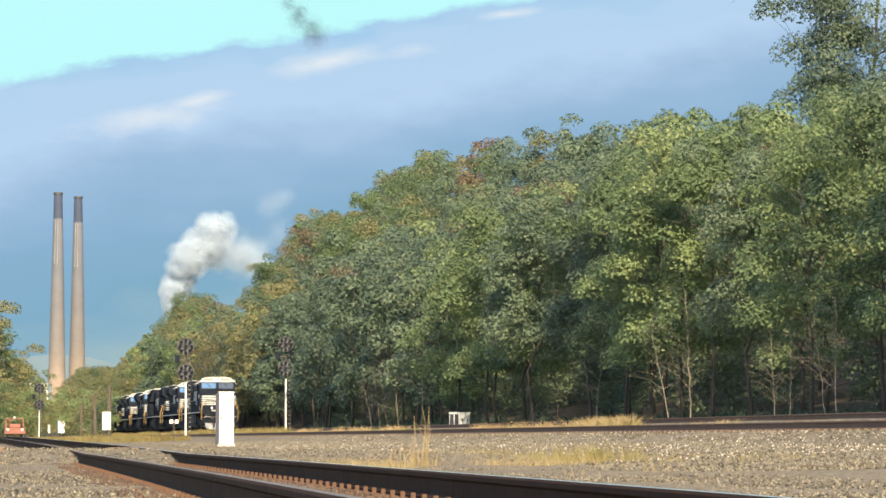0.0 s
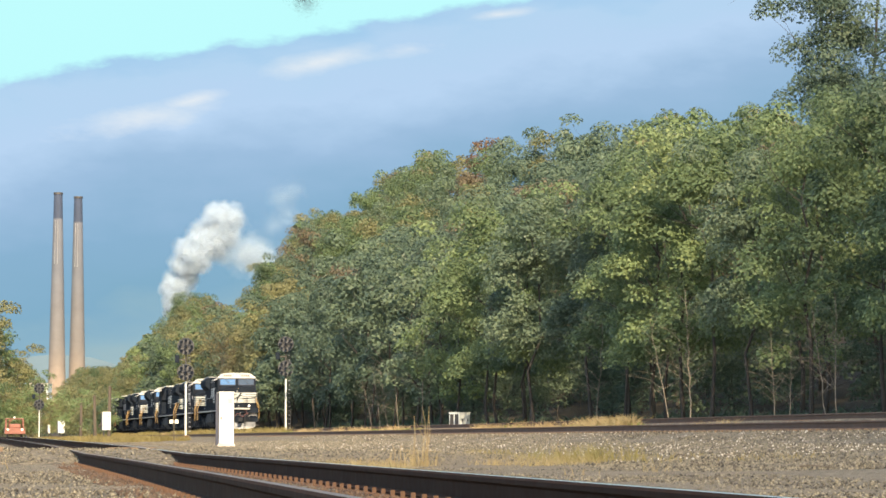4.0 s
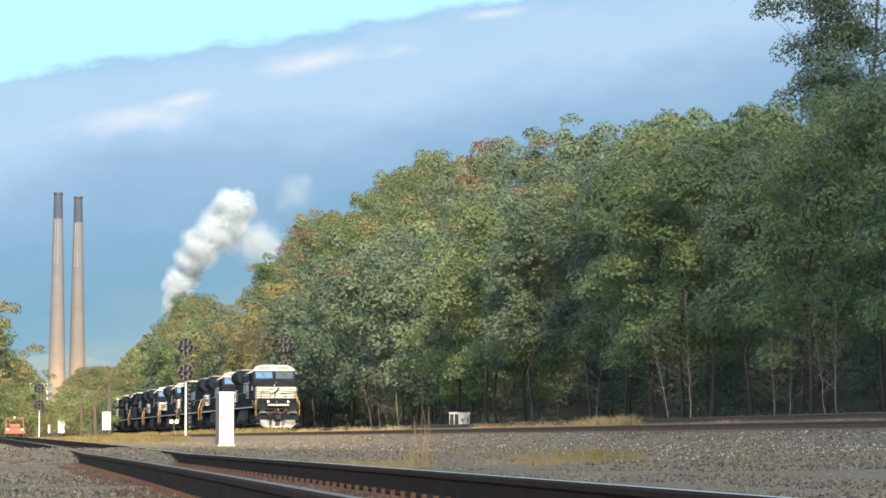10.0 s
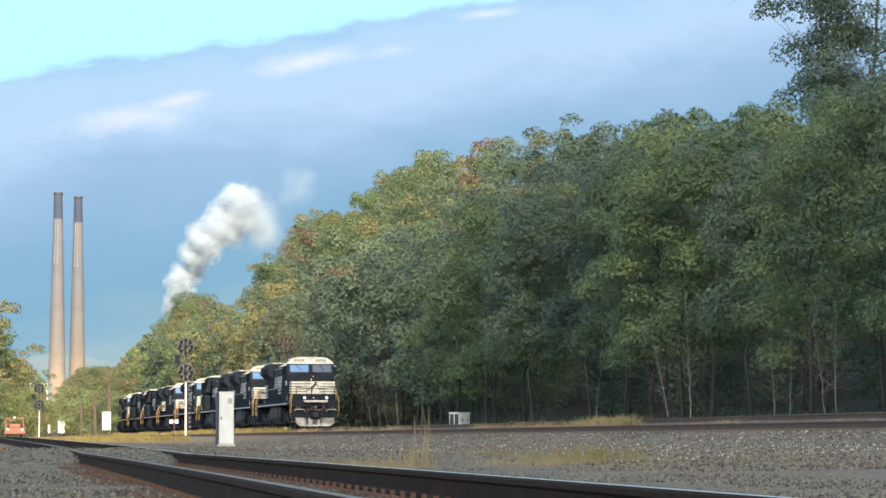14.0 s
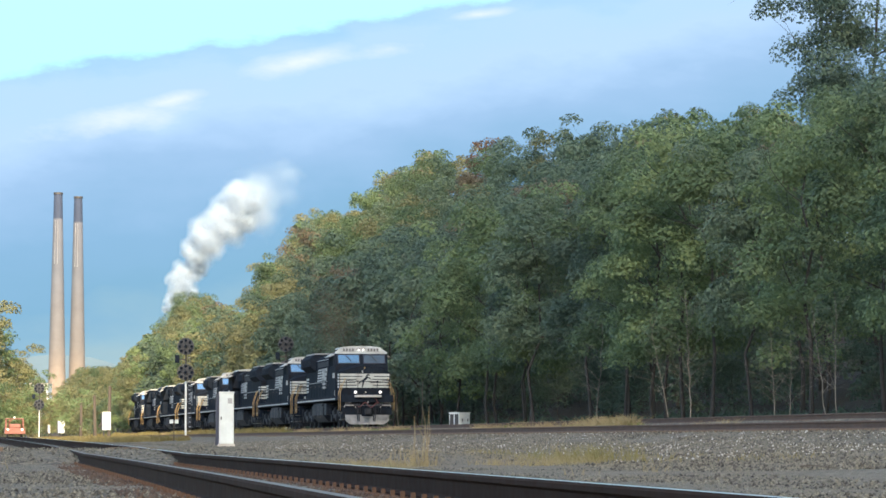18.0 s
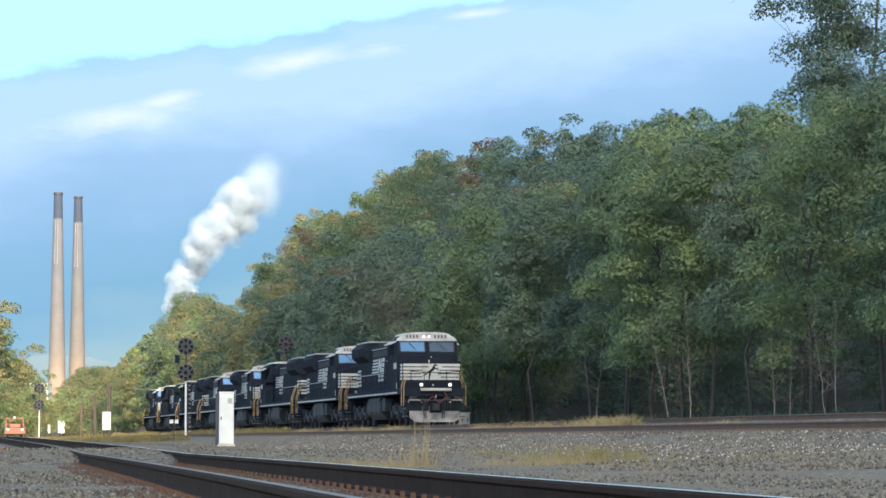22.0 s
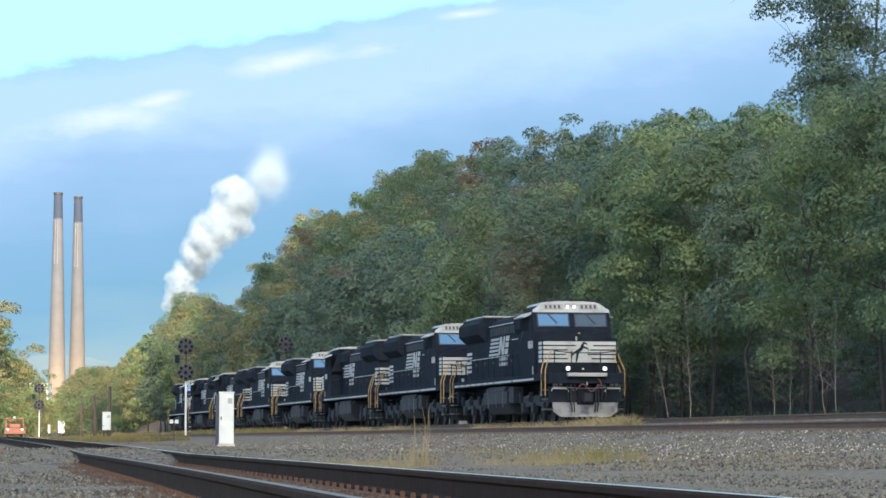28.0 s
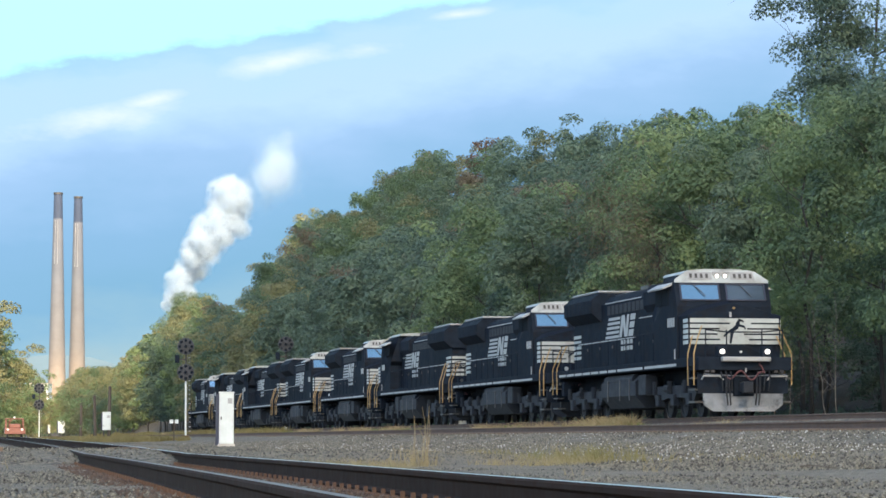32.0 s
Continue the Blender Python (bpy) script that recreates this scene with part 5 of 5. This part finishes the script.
STEAM_PUFFS = build_plume("white steam plume billowing from the works", PUFFS, 34)
WISPS = build_plume("thin wisp of steam torn from the plume", [wisp_mesh(s, STEAM, 5000, 0.0068) for s in (21, 22)], 8)
EXHAUST_PUFFS = build_plume("thin brown exhaust smoke drifting off the leading locomotive", [wisp_mesh(s, EXHAUST, 1500, 0.012) for s in (17, 18)], 7, "exhaust_smoke", "smoke")
DARK_PUFFS = build_plume("small dark puff of smoke high in the sky", SMOKE_PUFFS, 5, "smoke_puff", "smoke")


def build_drifting_cloud():
    """A low cloud drifting over from behind; its shade creeps over the line."""
    bm = B()
    grid = []
    for j in range(61):
        row = []
        for i in range(41):
            x, y = -40 + i * 40, -1500 + j * 50
            z = 25 * noise.noise(Vector((x * 0.006, y * 0.006, 4))) + 10 * noise.noise(Vector((x * 0.02, y * 0.02, 9)))
            row.append(bm.verts.new((x, y, z)))
        grid.append(row)
    for a, b_ in zip(grid, grid[1:]):
        for i in range(40):
            bm.faces.new((a[i], a[i + 1], b_[i + 1], b_[i]))
    ob = new("drifting_cloud", mesh_of(bm, "drifting_cloud", DRIFT, True))
    return tagged(ob, "broad white cloud drifting over with a ragged front", "cloud")


CLOUD = build_drifting_cloud()
CLOUD_HEIGHT = 600.0


# ---- stones, grass and bare wood ----
def build_stones(name, label, count, p_range, q_range, size, seed, material, follow=False):
    """Loose stones, each a small faceted lump."""
    rng = np.random.default_rng(seed)
    base = np.array([(0.95, 0, -0.35), (-0.5, 0.85, -0.35), (-0.5, -0.85, -0.35), (0.05, 0.1, 1.0)], dtype=float)
    tris = np.array([0, 1, 3, 1, 2, 3, 2, 0, 3, 2, 1, 0]).reshape(-1, 3)
    verts, faces = [], []
    for k in range(count):
        p = rng.uniform(*p_range)
        q = q_range[0] + (q_range[1] - q_range[0]) * rng.uniform() ** 1.3
        if follow:
            p += near_centre(q)
        s = size * rng.uniform(0.5, 1.4)
        ground = max(ground_height(p, q), crossing_height(p, q)) if 45.5 < q < 59.5 and -4.5 < p < 9.5 else ground_height(p, q)
        v = base * rng.uniform(0.6, 1.2, size=(4, 1)) * np.array([1, rng.uniform(0.7, 1.1), rng.uniform(0.5, 0.85)]) * s
        a = rng.uniform(0, 6.28)
        v = v @ np.array([[math.cos(a), math.sin(a), 0], [-math.sin(a), math.cos(a), 0], [0, 0, 1]])
        v += np.array(at(p, q, ground + s * 0.15))
        verts.append(v)
        faces.append(tris + 4 * k)
    verts, faces = np.concatenate(verts), np.concatenate(faces)
    me = bpy.data.meshes.new(name)
    me.vertices.add(len(verts))
    me.vertices.foreach_set("co", verts.astype(np.float32).ravel())
    me.loops.add(faces.size)
    me.loops.foreach_set("vertex_index", faces.astype(np.int32).ravel())
    me.polygons.add(len(faces))
    me.polygons.foreach_set("loop_start", np.arange(0, faces.size, 3, dtype=np.int32))
    me.update(calc_edges=True)
    me.materials.append(material)
    tagged(new(name, me), label, "stones", kind="stuff")


def stone_material(name, colours):
    m, n, b = node_material(name)
    r = ramp_node(n, [(k / (len(colours) - 1), c) for k, c in enumerate(colours)], n.nodes.new("ShaderNodeNewGeometry").outputs["Random Per Island"])
    t = noise_node(n, 40, 4, n.nodes.new("ShaderNodeTexCoord").outputs["Object"])
    v = ramp_node(n, [(0.3, (0.75, 0.75, 0.75)), (0.7, (1, 1, 1))], t.outputs[0])
    n.links.new(blend(n, 1.0, r.outputs[0], v.outputs[0], "MULTIPLY"), b.inputs["Base Color"])
    b.inputs["Roughness"].default_value = 0.9
    return m


BALLAST = stone_material("ballast_stones", [(0.032, 0.028, 0.022), (0.090, 0.080, 0.059), (0.166, 0.148, 0.105), (0.30, 0.270, 0.195), (0.120, 0.110, 0.086)])
PALE_STONE = stone_material("pale_stones", [(0.45, 0.42, 0.36), (0.62, 0.58, 0.5), (0.72, 0.69, 0.62)])
build_stones("ballast_stones", "loose grey ballast stones on the bank of the main line", 80000, (8.8, 19.2), (34, 150), 0.029, 3, BALLAST)
build_stones("ballast_stones", "scattered pale stones in the ballast", 4200, (10, 19.2), (45, 150), 0.03, 4, PALE_STONE)
RUST_STONE = stone_material("rusty_stones", [(0.06, 0.038, 0.027), (0.10, 0.064, 0.042), (0.15, 0.096, 0.060), (0.10, 0.078, 0.06)])
build_stones("siding_stones", "small tan stones and dirt beside the siding", 32000, (-5, 1.7), (9, 62), 0.021, 6, BALLAST)
build_stones("road_stones", "small stones on the gravel road", 24000, (3.9, 9.0), (20, 95), 0.02, 7, BALLAST)
build_stones("rusty_stones", "rust-stained small stones between the siding rails", 9000, (-1.2, 0.72), (9, 46), 0.026, 8, RUST_STONE, True)
build_stones("crossing_stones", "mixed stones heaped on the crossing", 5000, (-3, 8), (46, 59), 0.03, 9, BALLAST)


def grass_mesh(name, spots, height, blades, seed, lean=0.35, width=0.008, spread=0.14):
    rng = np.random.default_rng(seed)
    out = []
    for x, y, z in spots:
        k = max(3, int(blades * rng.uniform(0.6, 1.4)))
        root = np.array([x, y, z]) + rng.normal(size=(k, 3)) * np.array([spread, spread, 0])
        d = rng.normal(scale=lean, size=(k, 3))
        d[:, 2] = 1
        h = height * rng.uniform(0.4, 1.15, size=(k, 1))
        w = rng.normal(size=(k, 3)) * np.array([1, 0.4, 0])
        w = w / np.linalg.norm(w, axis=1)[:, None] * width
        mid = root + d * h * 0.55
        tip = root + d * h + np.stack([d[:, 0] * 0.6, d[:, 1] * 0.6, -0.12 * np.abs(d[:, 0]) - 0.02], axis=1) * h
        out.append(np.stack([root - w, root + w, mid + w * 0.8], axis=1))
        out.append(np.stack([root - w, mid + w * 0.8, mid - w * 0.8], axis=1))
        out.append(np.stack([mid - w * 0.8, mid + w * 0.8, tip], axis=1))
    return np.concatenate(out).reshape(-1, 3)


def build_grass(label, count, p_range, q_range, height, blades, seed, material, width=0.008, clump=0.0, name="grass", lean=0.35):
    rng = np.random.default_rng(seed)
    spots = []
    tries = 0
    while len(spots) < count and tries < count * 30:
        tries += 1
        p, q = rng.uniform(*p_range), rng.uniform(*q_range)
        if clump and noise.noise(Vector((p * 0.6, q * 0.12, seed))) < clump - 0.5:
            continue
        spots.append(at(p, q, ground_height(p, q) - 0.02))
    verts = grass_mesh("grass", spots, height, blades, seed, lean, width)
    tagged(new(name, quads_mesh(name, verts, len(verts) // 3, 3, material)), label, "grass", kind="stuff")


# between the two main tracks, along the bank, and by the woods
build_grass("dry yellow grass between the main tracks", 420, (22.0, 22.6), (75, 420), 0.36, 22, 21, GRASS_DRY, 0.012, 0.66)
build_grass("green weeds between the main tracks", 160, (22.0, 22.6), (75, 300), 0.22, 16, 22, GRASS_GREEN, 0.02, 0.6)
build_grass("dry grass along the far ballast shoulder", 450, (26.4, 29.0), (100, 420), 0.45, 16, 23, GRASS_MEADOW, 0.014, 0.6)
build_grass("tall yellow grass beside the main line", 2600, (12.5, 17.3), (200, 340), 0.40, 14, 24, GRASS_MEADOW, 0.018, 0.46)
build_grass("tall weeds beside the main line", 1100, (11, 17.3), (235, 420), 0.5, 14, 25, GRASS_MEADOW, 0.022, 0.5)
build_grass("sparse dry grass on the ballast bank", 420, (5.5, 10), (34, 62), 0.16, 12, 26, GRASS_DRY, 0.004, 0.6)
build_grass("green weeds on the ballast bank", 60, (8.8, 12.4), (42, 64), 0.13, 10, 27, GRASS_MEADOW, 0.005, 0.5)
build_grass("dry grass beside the siding", 500, (-5, 1.0), (30, 75), 0.12, 14, 28, GRASS_DRY, 0.006, 0.5)

build_grass("dark leafy weeds and brambles under the edge of the wood", 1500, (28.8, 33.5), (62, 260), 0.55, 12, 35, LEAF_DARK, 0.05, name="brambles", lean=0.6)
build_grass("tall yellow grass between the main tracks", 700, (21.6, 22.5), (190, 420), 0.55, 16, 36, GRASS_MEADOW, 0.02, 0.42)
build_grass("thick dry grass clump between the main tracks", 60, (22.0, 22.6), (97, 104), 0.46, 34, 31, GRASS_DRY, 0.012)
build_grass("dry grass between the main tracks", 40, (22.0, 22.6), (107, 121), 0.34, 24, 32, GRASS_DRY, 0.012)
build_grass("yellow-green weeds in the ballast", 26, (9.3, 10.6), (44.5, 47.5), 0.32, 16, 33, GRASS_MEADOW, 0.005)


def build_stalks(p, q, height, count, seed):
    """A clump of tall dry stalks."""
    rng = np.random.default_rng(seed)
    ob = thing("dry_stalks", "clump of tall straw-coloured dry stalks in the gravel", "weeds", Matrix.Translation(at(p, q, ground_height(p, q) - 0.02)))
    for k in range(count):
        bm = B()
        a = Vector((rng.uniform(-0.12, 0.12), rng.uniform(-0.12, 0.12), 0))
        h = height * rng.uniform(0.55, 1.05)
        d = Vector((rng.normal(scale=0.05), rng.normal(scale=0.05), 1))
        pts = [a + d * h * u + Vector((0.05 * u * u * rng.normal(), 0, 0)) for u in (0, 0.35, 0.7, 1)]
        for i in range(3):
            tube(bm, pts[i], pts[i + 1], 0.006 - i * 0.0012, 0.006 - (i + 1) * 0.0012, 5)
        part("stalk", bm, GRASS_DRY, ob)
    bm = grass_mesh("tuft", [(0, 0, 0)], height * 0.38, 70, seed, 0.3, 0.004)
    tuft = new("tuft", quads_mesh("tuft", bm, len(bm) // 3, 3, GRASS_DRY))
    tuft.parent = ob
    return ob


build_stalks(7.2, 44.5, 0.92, 9, 41)
build_stalks(7.0, 45.5, 0.35, 6, 42)
build_stalks(9.6, 46.0, 0.36, 7, 43)
build_stalks(6.2, 42.0, 0.25, 5, 44)
build_stalks(22.3, 84.0, 0.3, 5, 45)
build_stalks(22.4, 88.5, 0.28, 5, 46)


def build_bare_tree(p, q, height, seed, lean=(0, 0), bark=None, label="", depth=2):
    rng = np.random.default_rng(seed)
    bm = B()
    r = 0.0050 * height + 0.010
    steps = 12
    trunk, wide = [Vector((0, 0, -0.3))], [r * 1.1]
    bow = rng.normal(scale=0.03) * height
    for k in range(steps):
        u = (k + 1) / steps
        nxt = Vector((lean[0] * u * height + bow * u * u + rng.normal(scale=0.004) * height, lean[1] * u * height, height * u))
        trunk.append(nxt.copy())
        r *= 0.87
        wide.append(r)
        if u > 0.25:
            for j in range(3):
                # long thin branches that rise, arch over and hang
                a = rng.uniform(0, 2 * math.pi)
                long = height * rng.uniform(0.2, 0.42) * (1.25 - 0.7 * u)
                way = Vector((math.cos(a), math.sin(a), rng.uniform(0.6, 1.5)))
                p_, pts, rad = nxt.copy(), [nxt.copy()], [r * 0.42]
                for i in range(6):
                    way = (way + Vector((rng.normal(scale=0.07), rng.normal(scale=0.07), -0.13))).normalized()
                    p_ = p_ + way * long / 6
                    pts.append(p_.copy())
                    rad.append(r * 0.42 * (1 - i / 7))
                    if i in (1, 2, 3, 4):
                        side = (way + Vector(rng.normal(scale=0.55, size=3))).normalized()
                        stem(bm, [p_, p_ + side * long * 0.16, p_ + side * long * 0.3 + Vector((0, 0, -0.04 * long))], [r * 0.2, r * 0.14, r * 0.05], 4)
                stem(bm, pts, rad, 4)
    stem(bm, trunk, wide, 7)
    ob = thing("bare_tree", label or "thin pale bare-branched tree at the wood's edge", "tree", Matrix.Translation(at(p, q, ground_height(p, q))))
    part("trunk", bm, bark or PALE_BARK, ob)
    return ob


def build_fallen_branch(p, q, length, seed):
    """A broken dry branch lying on the stones."""
    rng = np.random.default_rng(seed)
    ob = thing("fallen_branch", "dark broken branch lying on the ballast", "branch", Matrix.Translation(at(p, q, ground_height(p, q) + 0.035)))
    pts = [Vector((length * (u - 0.5), rng.normal(scale=0.02), 0.012 + 0.012 * math.sin(u * 5))) for u in (0, 0.25, 0.5, 0.75, 1)]
    bm = B()
    stem(bm, pts, [0.009, 0.008, 0.0065, 0.005, 0.003], 6)
    part("branch", bm, POST_WOOD, ob)
    for k, s in ((2, 1), (3, -1)):
        bm = B()
        stem(bm, [pts[k], pts[k] + Vector((length * 0.12, s * 0.05, 0.02)), pts[k] + Vector((length * 0.22, s * 0.06, 0.03))], [0.005, 0.004, 0.002], 5)
        part("twig", bm, POST_WOOD, ob)


build_fallen_branch(9.9, 34.0, 0.36, 91)
build_fallen_branch(11.4, 46.0, 0.26, 92)


def on_line(px, p):
    """The distance at which a thing of offset p stands on a given line of sight."""
    return p * 5400 / (px + 130)


for px, p, h, seed, lean in ((1222, 29.2, 5.6, 51, (-0.02, 0)), (1188, 29.0, 4.6, 52, (-0.16, 0)), (1478, 29.0, 4.6, 53, (0.0, 0)),
                             (690, 28.9, 4.4, 55, (-0.16, 0)), (706, 29.1, 5.0, 56, (-0.05, 0)), (560, 29.0, 3.8, 57, (0.06, 0)), (748, 29.6, 6.8, 58, (0.02, 0)),
                             (1052, 29.2, 5.0, 60, (0.1, 0)), (664, 29.0, 3.8, 61, (-0.2, 0)), (676, 29.3, 4.4, 62, (-0.1, 0)), (1372, 29.3, 3.6, 63, (-0.06, 0)), (1394, 29.1, 3.4, 64, (0.05, 0)), (1462, 29.6, 4.4, 65, (-0.08, 0))):
    build_bare_tree(p, on_line(px, p), h, seed, lean)


# ---- what moves ----
def motions():
    # the train: how far off its front coupler is, second by second
    train = [(0, 255.3), (3, 243.2), (6, 231.0), (9, 218.0), (11, 208.4), (13, 198.2), (15, 187.3), (17, 175.8), (19, 164.3), (21, 153.0),
             (23, 141.7), (25, 130.5), (28, 113.6), (30, 102.4), (31, 96.9), (32, 91.5)]
    for k, ob in enumerate(LOCOS):
        walk(ob, [(t, unit_pose(q, k)) for t, q in train])
    # its exhaust trails over it
    for i, pf in enumerate(EXHAUST_PUFFS):
        s = (0.7, 0.9, 1.15, 1.4, 1.6, 1.8, 2.0)[i]
        pf.scale = (s, s, s * 1.1)
        walk(pf, [(t, Matrix.Translation(at(CENTRE_B - 0.1 * i * math.sin(t * 0.7 + i), q + 12.0 + 1.1 * i, RAIL_B + 4.9 + 0.45 * i + 0.15 * math.sin(t + 2 * i)))) for t, q in train])
    # the wheels roll with it
    def nose_at(t):
        return ramp(t, train)
    steps = [round(k * 0.125, 3) for k in range(257)]
    for k, ob in enumerate(LOCOS[:4]):
        for wheel in [o for o in ob.children_recursive if o.name.split(".")[0] == "wheel"]:
            seat = wheel.matrix_basis.copy()
            way = FORWARD[k] * (1 if wheel.location.y > 0 else -1)
            walk(wheel, [(t, seat @ Matrix.Rotation(way * (train[0][1] - nose_at(t)) * math.hypot(1, SLANT) / 0.533, 4, "Y")) for t in steps])
    # the sky drifts to the left
    walk(SKY_SHEET, [(0, pose(35, 4500, 0)), (32, pose(-35, 4500, 0))])
    # the cloud's shade creeps across the line from the right
    shift = SUN_WAY * (CLOUD_HEIGHT / SUN_WAY.z)
    edge = [(0, 4.0), (3, -6.0), (6, -14.0), (9, -21.0), (13, -37.0), (16, -56.0), (19, -69.0), (23, -78.0), (28, -88.0), (32, -96.0)]
    walk(CLOUD, [(t, pose(shift.x + e, shift.y, CLOUD_HEIGHT, 0, 0, -6.0)) for t, e in edge])
    # steam: every piece climbs along the plume and swells as it goes
    lines = {0: [(294, 552), (305, 505), (325, 465), (350, 432), (374, 412), (415, 445), (452, 465)],
             9: [(294, 552), (310, 500), (338, 455), (372, 412), (402, 376), (440, 430), (478, 450)],
             19: [(294, 552), (318, 495), (350, 440), (385, 395), (420, 360), (445, 330), (452, 390)],
             32: [(294, 552), (315, 500), (345, 450), (380, 405), (398, 356), (470, 315), (492, 285)]}
    sizes = [22, 29, 36, 40, 38, 32, 26]
    rng = np.random.default_rng(5)
    for k, pf in enumerate(STEAM_PUFFS):
        u = (k + 0.5) / len(STEAM_PUFFS) * 5.98
        i, w = int(u), u - int(u)
        size = mix(sizes[i], sizes[i + 1], w)
        off = rng.normal(scale=0.26, size=2).clip(-0.42, 0.42) * size
        s = size * rng.uniform(0.58, 0.92) * (0.8 if u > 4.6 else 1.0)
        if u > 4.6:
            pf.data = THIN_PUFFS[k % 2]
        pf.scale = (s, s, s)
        rows = []
        for t in (0, 9, 19, 32):
            (x0, y0), (x1, y1) = lines[t][i], lines[t][i + 1]
            if i == 4:
                (x0, y0), (x1, y1) = (lines[t][4], lines[t][4]) if w < 0.6 else (lines[t][5], lines[t][5])
            climb = (t - 16) * 0.25
            rows.append((t, Matrix.Translation(steam_place(mix(x0, x1, w) + 11 + off[0] * 0.85 + climb * 0.3, mix(y0, y1, w) + off[1] - climb, 3600 + off[0])) @ pose(0, 0, 0, 0, t * 1.6, 0)))
        walk(pf, rows)
    for k, pf in enumerate(WISPS):
        dx, dy = (-14, 10, -4, 16)[k % 4] + rng.normal(scale=4), (30, 12, -14, -34)[k % 4] + rng.normal(scale=5)
        s = (13, 15, 16, 12)[k % 4]
        pf.scale = (s, s, s)
        walk(pf, [(0, Matrix.Translation(steam_place(482 + dx, 392 + dy * 1.4, 3640))), (14, Matrix.Translation(steam_place(524 + dx, 330 + dy * 0.6, 3640))),
                  (23, Matrix.Translation(steam_place(462 + dx * 1.0, 330 + dy, 3700))) if k % 2 else (23, Matrix.Translation(steam_place(470 + dx, 318 + dy * 1.4, 3640))),
                  (32, Matrix.Translation(steam_place(486 + dx, 300 + dy * 1.8, 3640)))])
    for k, pf in enumerate(DARK_PUFFS):
        u = k / (len(DARK_PUFFS) - 1)
        s = mix(9, 15, u)
        pf.scale = (s, s, s)
        x, y = mix(508, 556, u) + (0, 8, -6, 5, 0)[k], mix(4, 62, u)
        walk(pf, [(0, Matrix.Translation(steam_place(x, y, 3500))), (6, Matrix.Translation(steam_place(x - 25, y - 95, 3500))), (32, Matrix.Translation(steam_place(x - 130, y - 480, 3500)))])


motions()
